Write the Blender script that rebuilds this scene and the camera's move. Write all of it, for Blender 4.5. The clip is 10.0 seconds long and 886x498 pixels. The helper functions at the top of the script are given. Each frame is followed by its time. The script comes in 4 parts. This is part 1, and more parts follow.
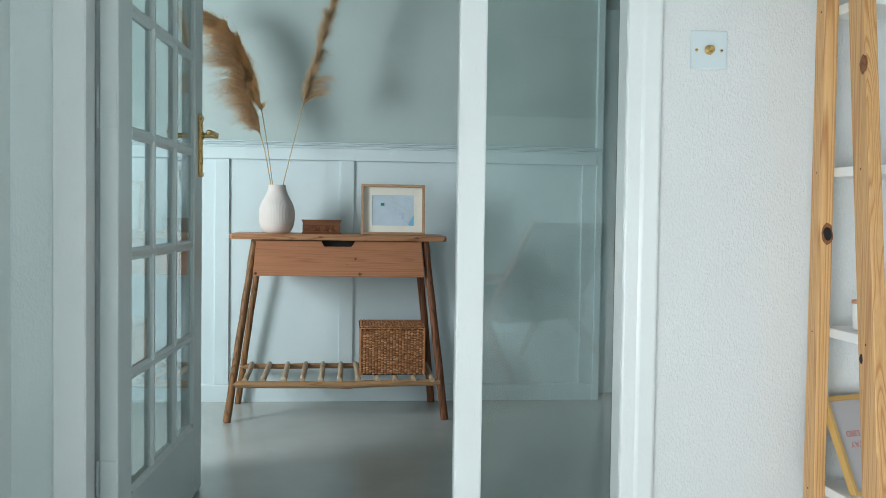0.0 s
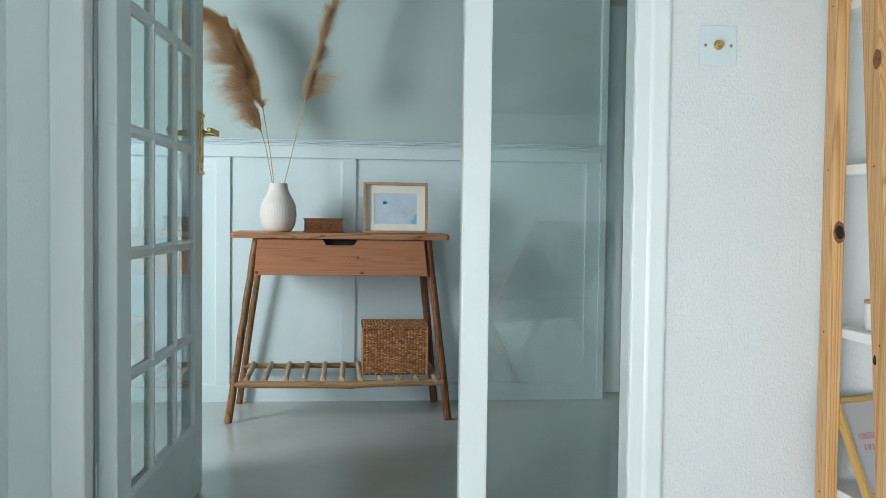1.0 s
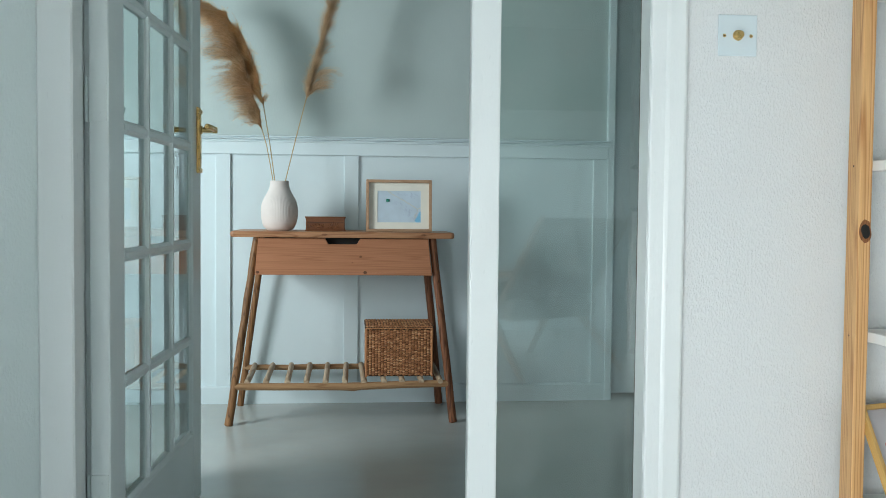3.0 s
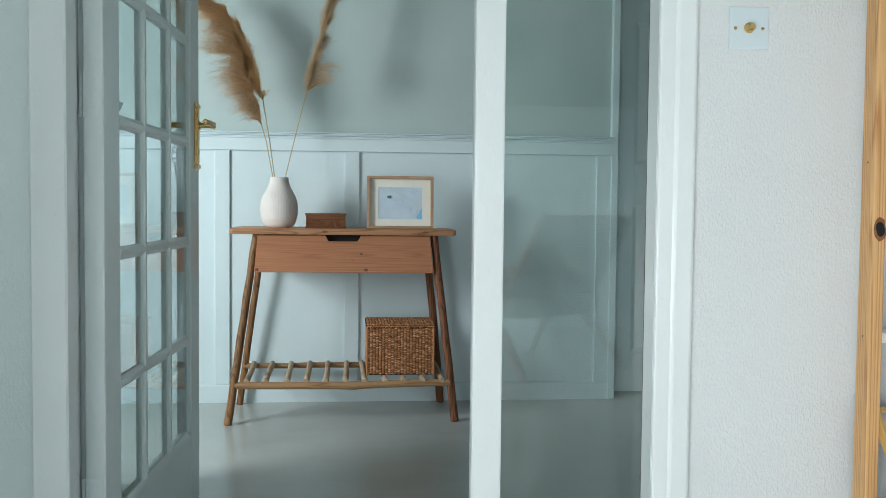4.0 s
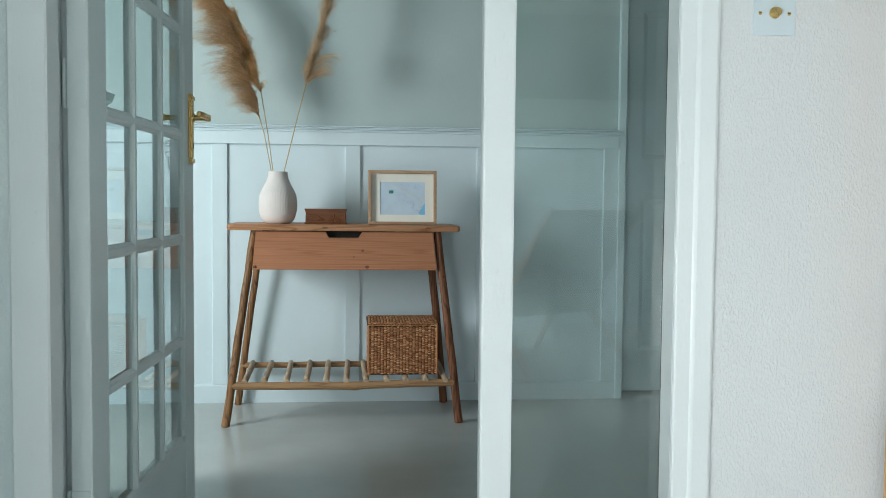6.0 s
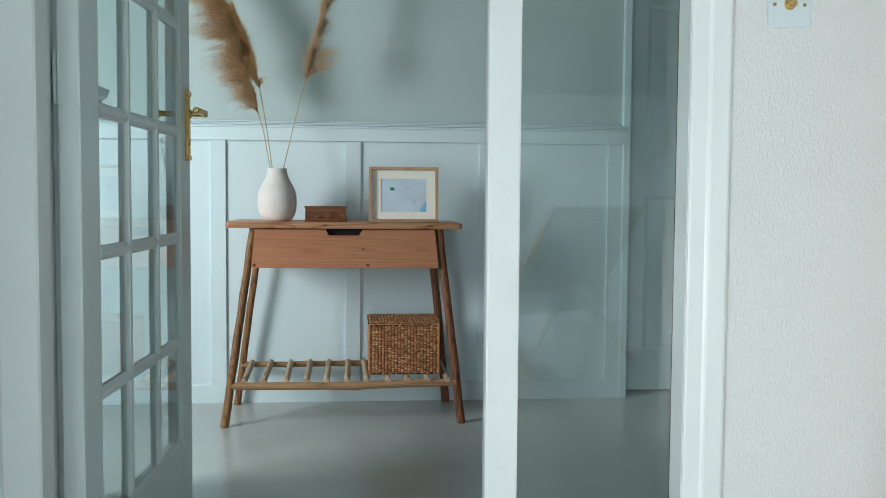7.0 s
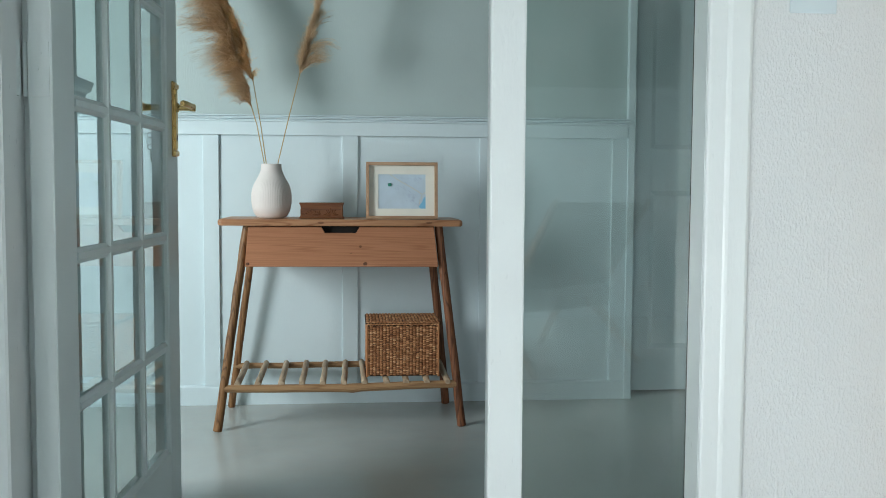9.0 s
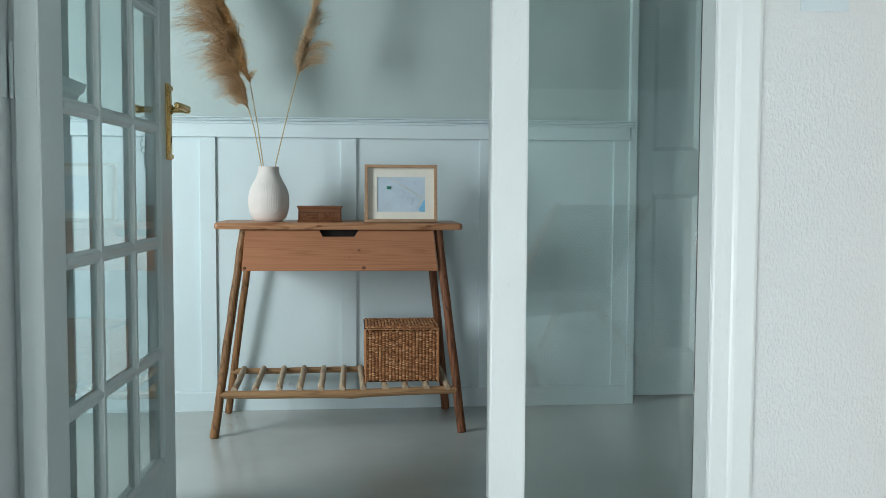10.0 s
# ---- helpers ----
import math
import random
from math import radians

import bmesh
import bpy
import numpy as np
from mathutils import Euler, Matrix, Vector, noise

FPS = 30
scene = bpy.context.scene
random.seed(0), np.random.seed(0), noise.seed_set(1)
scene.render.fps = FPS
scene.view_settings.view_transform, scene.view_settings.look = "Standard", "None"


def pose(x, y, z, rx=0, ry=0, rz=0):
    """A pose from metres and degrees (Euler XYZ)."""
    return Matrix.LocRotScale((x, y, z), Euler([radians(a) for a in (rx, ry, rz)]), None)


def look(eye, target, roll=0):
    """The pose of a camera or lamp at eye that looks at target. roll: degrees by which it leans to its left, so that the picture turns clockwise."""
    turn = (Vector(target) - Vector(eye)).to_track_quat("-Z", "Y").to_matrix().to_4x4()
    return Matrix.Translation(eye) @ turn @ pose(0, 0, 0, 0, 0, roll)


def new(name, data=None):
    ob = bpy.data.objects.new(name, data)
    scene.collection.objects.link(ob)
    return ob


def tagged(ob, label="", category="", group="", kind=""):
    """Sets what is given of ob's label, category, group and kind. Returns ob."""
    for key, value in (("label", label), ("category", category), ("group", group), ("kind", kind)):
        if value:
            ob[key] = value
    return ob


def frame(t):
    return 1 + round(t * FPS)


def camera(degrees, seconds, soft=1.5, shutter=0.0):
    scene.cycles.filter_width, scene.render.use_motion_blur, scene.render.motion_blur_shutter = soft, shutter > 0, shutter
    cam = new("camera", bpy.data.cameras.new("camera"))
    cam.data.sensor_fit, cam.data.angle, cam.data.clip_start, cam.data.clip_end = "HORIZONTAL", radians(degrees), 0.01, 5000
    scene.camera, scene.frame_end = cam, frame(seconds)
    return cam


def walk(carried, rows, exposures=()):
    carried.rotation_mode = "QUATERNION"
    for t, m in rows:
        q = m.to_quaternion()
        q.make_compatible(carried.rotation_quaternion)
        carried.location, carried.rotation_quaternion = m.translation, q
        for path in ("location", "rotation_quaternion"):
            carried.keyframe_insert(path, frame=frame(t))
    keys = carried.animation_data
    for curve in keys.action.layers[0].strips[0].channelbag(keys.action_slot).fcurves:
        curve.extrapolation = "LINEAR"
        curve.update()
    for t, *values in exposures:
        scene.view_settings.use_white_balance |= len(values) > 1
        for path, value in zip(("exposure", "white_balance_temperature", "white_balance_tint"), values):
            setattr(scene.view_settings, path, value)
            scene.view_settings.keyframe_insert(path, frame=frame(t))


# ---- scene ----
cam = camera(50.45, 10.0, soft=0.9)
# seconds, eye x, y, z, yaw, pitch, roll
PATH = [
    (0, 0.0063, -0.0311, 0.9515, -5.947, -2.100, 0.793),
    (0.5, 0.0040, -0.0122, 0.9518, -5.916, -2.179, 0.762),
    (1, 0.0037, 0.0086, 0.9534, -5.856, -2.232, 0.718),
    (1.5, 0.0039, 0.0300, 0.9547, -5.799, -2.269, 0.669),
    (2, 0.0032, 0.0541, 0.9556, -5.757, -2.301, 0.617),
    (2.5, 0.0048, 0.0783, 0.9576, -5.705, -2.352, 0.558),
    (4, 0.0033, 0.1555, 0.9603, -5.671, -2.658, 0.576),
    (4.5, 0.0037, 0.1822, 0.9621, -5.658, -2.756, 0.563),
    (5, 0.0034, 0.2109, 0.9634, -5.642, -2.849, 0.556),
    (5.5, 0.0043, 0.2409, 0.9641, -5.617, -2.929, 0.550),
    (7, 0.0051, 0.3352, 0.9710, -5.572, -3.293, 0.442),
    (7.5, 0.0087, 0.3647, 0.9738, -5.538, -3.421, 0.385),
    (8, 0.0146, 0.3981, 0.9771, -5.530, -3.540, 0.358),
    (8.5, 0.0180, 0.4288, 0.9777, -5.532, -3.609, 0.342),
    (9, 0.0191, 0.4583, 0.9801, -5.566, -3.668, 0.329),
    (9.5, 0.0206, 0.4833, 0.9824, -5.575, -3.672, 0.282),
    (10, 0.0239, 0.5127, 0.9844, -5.588, -3.556, 0.270),
]
EXPOSURE = 0.0


def eye_pose(x, y, z, yaw, pitch, roll):
    return pose(x, y, z, 0, 0, yaw) @ pose(0, 0, 0, 90 + pitch, 0, 0) @ pose(0, 0, 0, 0, 0, roll)


walk(cam, [(t, eye_pose(*row)) for t, *row in PATH], exposures=[(0, EXPOSURE), (5, EXPOSURE - 0.02), (10, EXPOSURE - 0.08)])

# ---- light ----
world = bpy.data.worlds.new("sky")
scene.world = world
world.use_nodes = True
wn = world.node_tree
sky = wn.nodes.new("ShaderNodeTexSky")
sky.sky_type, sky.sun_disc = "NISHITA", False
sky.sun_elevation, sky.sun_rotation = radians(39), radians(225)
wn.nodes["Background"].inputs["Strength"].default_value = 0.12
wn.links.new(sky.outputs["Color"], wn.nodes["Background"].inputs["Color"])


def window_light(name, eye, target, w, h, watts, colour):
    lamp = bpy.data.lights.new(name, "AREA")
    lamp.shape, lamp.size, lamp.size_y, lamp.energy, lamp.color = "RECTANGLE", w, h, watts, colour
    ob = new(name, lamp)
    ob.matrix_world = look(eye, target)
    return ob


# daylight in the window openings; the last two lamps are added fills
window_light("window_light", (-2.33, 2.74, 1.40), (-0.2, 4.70, 0.85), 0.72, 1.1, 70, (0.90, 0.985, 1.0))
# from the left as inferred, kept low to imitate light bounced off the floor
window_light("window_light", (-0.66, -0.65, 0.48), (1.5, -0.65, 0.50), 2.4, 0.68, 82, (0.94, 0.985, 1.0))
# added fill behind the eye, brightens the left wall, casing and door
window_light("window_light", (-0.1, -3.14, 1.10), (0.1, 2.0, 0.6), 1.0, 1.2, 14, (1.0, 1.0, 1.0))
# weak added fill from the hall's right side, lifts the open door's face
window_light("window_light", (2.42, 3.10, 1.30), (0.0, 3.3, 0.5), 0.8, 1.1, 1.3, (0.95, 1.0, 1.0))

# ---- materials ----


class Nodes:
    def __init__(self, name):
        self.m = bpy.data.materials.new(name)
        self.m.use_nodes = True
        self.t = self.m.node_tree
        self.b = self.t.nodes["Principled BSDF"]

    def add(self, kind, **values):
        n = self.t.nodes.new(kind)
        for k, v in values.items():
            n.inputs[k.replace("_", " ")].default_value = v
        return n

    def link(self, a, b):
        self.t.links.new(a, b)

    def coords(self, scale=(1, 1, 1), turn=(0, 0, 0), space="Object"):
        c, m = self.add("ShaderNodeTexCoord"), self.add("ShaderNodeMapping")
        m.inputs["Scale"].default_value, m.inputs["Rotation"].default_value = scale, [radians(a) for a in turn]
        self.link(c.outputs[space], m.inputs["Vector"])
        return m.outputs["Vector"]

    def noise(self, vec, scale, detail=3.0, rough=0.55):
        n = self.add("ShaderNodeTexNoise", Scale=scale, Detail=detail, Roughness=rough)
        self.link(vec, n.inputs["Vector"])
        return n.outputs["Fac"]

    def ramp(self, fac, *stops):
        r = self.add("ShaderNodeValToRGB")
        e = r.color_ramp.elements
        while len(e) < len(stops):
            e.new(0.5)
        for s, (p, c) in zip(e, stops):
            s.position, s.color = p, (*c, 1) if len(c) == 3 else c
        self.link(fac, r.inputs["Fac"])
        return r.outputs["Color"]

    def mix(self, fac, a, b, blend="MIX"):
        n = self.t.nodes.new("ShaderNodeMix")
        n.data_type, n.blend_type = "RGBA", blend
        for sock, v in ((n.inputs["Factor"], fac), (n.inputs["A"], a), (n.inputs["B"], b)):
            if isinstance(v, bpy.types.NodeSocket):
                self.link(v, sock)
            elif isinstance(v, (int, float)):
                sock.default_value = v
            else:
                sock.default_value = (*v, 1)
        return n.outputs["Result"]

    def math(self, op, a, b=0.0):
        n = self.t.nodes.new("ShaderNodeMath")
        n.operation = op
        for sock, v in zip(n.inputs, (a, b)):
            if isinstance(v, bpy.types.NodeSocket):
                self.link(v, sock)
            else:
                sock.default_value = v
        return n.outputs["Value"]

    def bump(self, height, strength, distance, after=None):
        n = self.add("ShaderNodeBump", Strength=strength, Distance=distance)
        self.link(height, n.inputs["Height"])
        if after is not None:
            self.link(after, n.inputs["Normal"])
        self.link(n.outputs["Normal"], self.b.inputs["Normal"])
        return n.outputs["Normal"]

    def put(self, colour=None, rough=None, metal=None):
        for key, v in (("Base Color", colour), ("Roughness", rough), ("Metallic", metal)):
            if v is None:
                continue
            if isinstance(v, bpy.types.NodeSocket):
                self.link(v, self.b.inputs[key])
            else:
                self.b.inputs[key].default_value = (*v, 1) if isinstance(v, tuple) else v
        return self


def shade(c, k):
    return tuple(min(1.0, v * k) for v in c)


def paint(name, colour, rough=0.5, lump=0.25, grime=0.06):
    """Brushed or rolled paint with faint unevenness."""
    n = Nodes(name)
    v = n.coords()
    big, fine = n.noise(v, 2.3, 4), n.noise(n.coords((60, 60, 14)), 3.0, 3)
    col = n.ramp(big, (0.25, shade(colour, 1 - grime)), (0.75, shade(colour, 1 + grime * 0.5)))
    n.put(col, n.ramp(fine, (0.2, (rough - 0.07,) * 3), (0.8, (rough + 0.08,) * 3)))
    n.bump(fine, lump, 0.0012, n.bump(n.noise(v, 9, 3), 0.25, 0.004))
    return n.m


def rough_plaster(name, colour, strength=0.42, fine=1.0):
    """Painted wall with a coarse, slightly drawn-down texture."""
    n = Nodes(name)
    v = n.coords((1, 1, 0.52))
    warp = n.add("ShaderNodeTexNoise", Scale=70.0, Detail=2.0)
    n.link(v, warp.inputs["Vector"])
    vec = n.mix(0.004, v, warp.outputs["Color"])
    blob = n.noise(vec, 215 * fine, 2.0, 0.5)
    crisp = n.ramp(blob, (0.44, (0, 0, 0)), (0.80, (1, 1, 1)))
    patch = n.ramp(n.noise(n.coords(), 7.0, 4), (0.35, (0.6,) * 3), (0.65, (1.2,) * 3))
    broad = n.noise(n.coords((1, 1, 0.8)), 70, 3, 0.55)
    col = n.ramp(n.noise(n.coords(), 1.7, 4), (0.25, shade(colour, 0.95)), (0.75, colour))
    n.put(col, 0.62)
    h = n.math("ADD", n.math("MULTIPLY", crisp, patch), n.math("MULTIPLY", broad, 0.55))
    n.bump(h, strength, 0.0034)
    return n.m


def wood(name, light, dark, axis="z", ring=28.0, rough=0.5, knots=True, stretch=0.06, spread=0.35, figure=0.75):
    """Pine or bamboo-like wood, the grain along one axis of the object."""
    n = Nodes(name)
    s = {"x": (stretch, 1, 1), "y": (1, stretch, 1), "z": (1, 1, stretch)}[axis]
    rnd = n.add("ShaderNodeObjectInfo").outputs["Random"]
    v = n.coords(s)
    shift = n.t.nodes.new("ShaderNodeVectorMath")
    shift.operation = "ADD"
    n.link(v, shift.inputs[0])
    comb = n.t.nodes.new("ShaderNodeCombineXYZ")
    for i, k in enumerate((3.1, 7.7, 5.3)):
        n.link(n.math("MULTIPLY", rnd, k), comb.inputs[i])
    n.link(comb.outputs[0], shift.inputs[1])
    v = shift.outputs[0]
    bend = n.noise(v, 7.0, 3)
    rings = n.math("FRACT", n.math("MULTIPLY", bend, ring * 0.5))
    line = n.ramp(rings, (0.0, (0.15,) * 3), (0.25, (0.75,) * 3), (0.8, (0.9,) * 3), (1.0, (0.15,) * 3))
    fibre = n.noise(n.coords({"x": (2, 90, 90), "y": (90, 2, 90), "z": (90, 90, 2)}[axis]), 4.0, 3)
    tone = n.noise(v, 3.0, 4)
    base = n.mix(n.ramp(tone, (0.3, (0, 0, 0)), (0.7, (1, 1, 1))), light, shade(light, 1 - spread))
    col = n.mix(n.math("MULTIPLY", n.math("SUBTRACT", 1.0, line), figure), base, dark)
    col = n.mix(n.math("MULTIPLY", n.ramp(fibre, (0.35, (0, 0, 0)), (0.7, (1, 1, 1))), 0.26), col, shade(dark, 0.8))
    if knots:
        vor = n.add("ShaderNodeTexVoronoi", Scale=6.0, Randomness=1.0)
        n.link(n.coords({"x": (0.55, 1, 1), "y": (1, 0.55, 1), "z": (1, 1, 0.55)}[axis]), vor.inputs["Vector"])
        k = n.ramp(vor.outputs["Distance"], (0.03, (1, 1, 1)), (0.085, (0, 0, 0)))
        col = n.mix(n.math("MULTIPLY", k, 0.8), col, shade(dark, 0.35))
    n.put(col, n.ramp(fibre, (0.2, (rough - 0.1,) * 3), (0.8, (rough + 0.12,) * 3)))
    n.b.inputs["Specular IOR Level"].default_value = 0.28
    n.bump(fibre, 0.25, 0.0009)
    return n.m


def metal(name, colour, rough=0.25):
    n = Nodes(name)
    f = n.noise(n.coords((40, 40, 40)), 2.0, 4)
    n.put(n.ramp(f, (0.3, shade(colour, 0.85)), (0.7, colour)), n.ramp(f, (0.2, (rough - 0.06,) * 3), (0.8, (rough + 0.12,) * 3)), 1.0)
    return n.m


def plain(name, colour, rough=0.6, vary=0.08, scale=30.0, lump=0.1):
    n = Nodes(name)
    f = n.noise(n.coords(), scale, 4)
    n.put(n.ramp(f, (0.25, shade(colour, 1 - vary)), (0.75, shade(colour, 1 + vary * 0.5))), rough)
    n.bump(f, lump, 0.001)
    return n.m


def clear_glass(name, tint, ior=1.5, rough=0.0, smear=0.0):
    """Flat glazing: clear, tinted in passing, mirroring by Fresnel; smear: wiped dust on it."""
    n = Nodes(name)
    out = n.t.nodes["Material Output"]
    clear = n.add("ShaderNodeBsdfTransparent")
    gloss = n.add("ShaderNodeBsdfGlossy")
    gloss.inputs["Roughness"].default_value = rough
    lw = n.add("ShaderNodeLayerWeight", Blend=0.5)
    r0 = ((ior - 1) / (ior + 1)) ** 2
    fr = n.math("ADD", n.math("MULTIPLY", n.math("POWER", lw.outputs["Facing"], 5.0), 1 - r0), r0)
    mix = n.add("ShaderNodeMixShader")
    clear.inputs["Color"].default_value = (*tint, 1)
    n.link(fr, mix.inputs[0])
    n.link(clear.outputs[0], mix.inputs[1])
    n.link(gloss.outputs[0], mix.inputs[2])
    last = mix
    if smear:
        dust, last = n.add("ShaderNodeBsdfDiffuse"), n.add("ShaderNodeMixShader")
        dust.inputs["Color"].default_value = (0.75, 0.80, 0.80, 1)
        cloud = n.ramp(n.noise(n.coords((1.0, 1.0, 0.7), (0, 25, 0)), 7.0, 6, 0.65), (0.46, (0, 0, 0)), (0.74, (1, 1, 1)))
        wipe = n.ramp(n.noise(n.coords((1.0, 1.0, 0.10), (0, 38, 0)), 46.0, 3), (0.40, (0.25,) * 3), (0.70, (1, 1, 1)))
        n.link(n.math("MULTIPLY", n.math("MULTIPLY", cloud, wipe), smear), last.inputs[0])
        n.link(mix.outputs[0], last.inputs[1])
        n.link(dust.outputs[0], last.inputs[2])
    n.link(last.outputs[0], out.inputs["Surface"])
    return n.m


def island_stuff(name, stops, rough=0.8, thin=0.0):
    """Many small pieces that differ in tone; thin: how much light shines through them."""
    n = Nodes(name)
    g = n.add("ShaderNodeNewGeometry")
    col = n.ramp(g.outputs["Random Per Island"], *stops)
    n.put(col, rough)
    if thin:
        tr, mix = n.add("ShaderNodeBsdfTranslucent"), n.add("ShaderNodeMixShader")
        n.link(col, tr.inputs["Color"])
        mix.inputs[0].default_value = thin
        n.link(n.b.outputs[0], mix.inputs[1])
        n.link(tr.outputs[0], mix.inputs[2])
        n.link(mix.outputs[0], n.t.nodes["Material Output"].inputs["Surface"])
    return n.m


def floor_paint(name, colour):
    n = Nodes(name)
    v = n.coords()
    cloud, fine = n.noise(v, 2.6, 3, 0.5), n.noise(v, 38, 4, 0.55)
    streak = n.noise(n.coords((0.7, 3.0, 1), (0, 0, 12)), 4.0, 2)
    col = n.ramp(cloud, (0.22, shade(colour, 0.90)), (0.5, colour), (0.78, shade(colour, 1.07)))
    col = n.mix(n.math("MULTIPLY", streak, 0.16), col, shade(colour, 1.25))
    n.put(col, n.ramp(n.math("ADD", n.math("MULTIPLY", fine, 0.12), n.math("MULTIPLY", cloud, 0.88)), (0.25, (0.20,) * 3), (0.75, (0.262,) * 3)))
    blot = n.ramp(n.noise(n.coords((1.0, 1.4, 1)), 13.0, 5, 0.65), (0.42, (0, 0, 0)), (0.70, (1, 1, 1)))
    col = n.mix(n.math("MULTIPLY", blot, 0.20), col, (colour[0] * 1.12, colour[1] * 0.98, colour[2] * 0.90))
    n.put(col)
    n.bump(fine, 0.05, 0.0008, n.bump(n.noise(n.coords((1.6, 0.8, 1)), 16, 3), 0.10, 0.003))
    return n.m


M = dict(
    plaster=rough_plaster("rough_white_plaster", (0.725, 0.755, 0.765), 0.36),
    # white plaster again, its colour lightened where too little light reaches the left
    plaster_lifted=rough_plaster("rough_lifted_plaster", (0.74, 0.82, 0.82), 0.25),
    grey_wall=paint("dark_grey_blue_paint", (0.26, 0.31, 0.31), 0.6, 0.3),
    hall_upper=paint("blue_grey_wall_paint", (0.455, 0.54, 0.535), 0.6, 0.35),
    panelling=paint("pale_panel_paint", (0.65, 0.75, 0.785), 0.45),
    gloss=paint("white_gloss_paint", (0.79, 0.84, 0.845), 0.32, 0.3),
    door=paint("grey_white_door_paint", (0.78, 0.86, 0.86), 0.35, 0.3),
    # ceiling is out of view; its dark colour holds back bounce on the upper walls
    ceiling=paint("ceiling_low_bounce", (0.33, 0.37, 0.37), 0.8),
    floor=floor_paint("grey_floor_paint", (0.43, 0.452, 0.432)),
    # same floor, coloured paler here so it throws more light up the walls
    floor_near=floor_paint("floor_paint_bounce", (0.70, 0.73, 0.72)),
    glass=clear_glass("side_glass", (0.89, 0.945, 0.925), 1.70, 0.0, 0.10),
    pane=clear_glass("door_glass", (0.88, 0.935, 0.935)),
    brass=metal("aged_brass", (0.72, 0.50, 0.20), 0.28),
    steel=metal("dull_steel", (0.42, 0.42, 0.42), 0.4),
    # holes, joints and burnt knots; on the drawer box it is painted-in shade
    dark=plain("near_black", (0.012, 0.011, 0.010), 0.9),
    switch=plain("blue_white_plate", (0.64, 0.74, 0.78), 0.35, 0.03, 8.0, 0.02),
    pine=wood("yellow_pine", (0.84, 0.52, 0.238), (0.38, 0.145, 0.04), "z", 84, 0.38, False, 0.014, 0.28, 0.9),
    white_board=paint("white_shelf_board", (0.82, 0.84, 0.84), 0.4),
    top=wood("table_top_wood", (0.60, 0.305, 0.16), (0.19, 0.066, 0.026), "x", 60, 0.36, False, 0.05, 0.35, 0.85),
    drawer=wood("drawer_wood", (0.50, 0.216, 0.110), (0.235, 0.082, 0.034), "x", 90, 0.5, False, 0.014, 0.20, 0.62),
    leg=wood("leg_wood", (0.44, 0.218, 0.092), (0.06, 0.023, 0.009), "z", 52, 0.46, False, 0.07, 0.45, 0.9),
    leg_red=wood("reddish_leg_wood", (0.31, 0.120, 0.054), (0.03, 0.011, 0.007), "z", 52, 0.46, False, 0.07, 0.5, 0.9),
    rung=wood("rung_wood", (0.62, 0.48, 0.34), (0.30, 0.19, 0.11), "y", 30, 0.6, False),
    rail=wood("rail_wood", (0.48, 0.285, 0.145), (0.17, 0.078, 0.032), "x", 48, 0.5, False),
    box=wood("carved_box_wood", (0.23, 0.082, 0.027), (0.075, 0.022, 0.008), "x", 40, 0.4, False),
    oak=wood("pale_oak_frame", (0.60, 0.385, 0.245), (0.34, 0.185, 0.10), "x", 50, 0.5, False),
    yellow_frame=wood("honey_frame", (0.72, 0.46, 0.16), (0.58, 0.32, 0.09), "z", 6, 0.4, False),
    mat=plain("cream_mount", (0.80, 0.78, 0.70), 0.85, 0.03),
    map=plain("pale_blue_print", (0.55, 0.66, 0.76), 0.7, 0.12, 14),
    map_sea=plain("print_sea", (0.20, 0.48, 0.70), 0.7, 0.1, 40),
    map_road=plain("print_road", (0.66, 0.55, 0.33), 0.7),
    map_line=plain("print_lines", (0.37, 0.44, 0.57), 0.7),
    pin=plain("green_pin", (0.02, 0.22, 0.16), 0.4),
    vase=plain("blush_white_ceramic", (0.70, 0.635, 0.605), 0.75, 0.05, 18, 0.15),
    weave=island_stuff("woven_seagrass", ((0.0, (0.22, 0.080, 0.031)), (0.5, (0.40, 0.165, 0.066)), (0.85, (0.56, 0.27, 0.120)), (1.0, (0.68, 0.40, 0.21)))),
    weave_dark=plain("basket_inner", (0.045, 0.02, 0.009), 0.9, 0.3, 60),
    plume=island_stuff("pampas_tan", ((0.0, (0.50, 0.28, 0.12)), (0.4, (0.76, 0.50, 0.24)), (0.75, (0.90, 0.66, 0.36)), (1.0, (0.95, 0.80, 0.55))), 0.8, 0.5),
    plume_brown=island_stuff("pampas_brown_tan", ((0.0, (0.32, 0.18, 0.095)), (0.4, (0.63, 0.42, 0.235)), (0.8, (0.84, 0.62, 0.38)), (1.0, (0.95, 0.82, 0.60))), 0.8, 0.5),
    plume_grey=island_stuff("pampas_brown", ((0.0, (0.38, 0.25, 0.15)), (0.5, (0.70, 0.52, 0.33)), (1.0, (0.92, 0.77, 0.55))), 0.8, 0.5),
    stem=plain("dry_stem", (0.50, 0.36, 0.17), 0.6, 0.2, 60),
    cloth=plain("grey_brown_upholstery", (0.11, 0.08, 0.065), 0.9, 0.2, 180, 0.4),
    chair_wood=wood("armchair_wood", (0.33, 0.19, 0.11), (0.18, 0.09, 0.04), "z", 8, 0.45, False),
    poster=plain("pale_grey_poster", (0.46, 0.44, 0.455), 0.3, 0.03),
    red_ink=plain("dusty_red_ink", (0.50, 0.16, 0.14), 0.7),
    knot=wood("knot_wood", (0.36, 0.15, 0.055), (0.13, 0.045, 0.016), "z", 70, 0.5, False, 0.3, 0.5, 0.9),
    cup=plain("white_cup", (0.82, 0.82, 0.82), 0.3, 0.02),
    copper=plain("copper_rim", (0.60, 0.28, 0.16), 0.4),
)

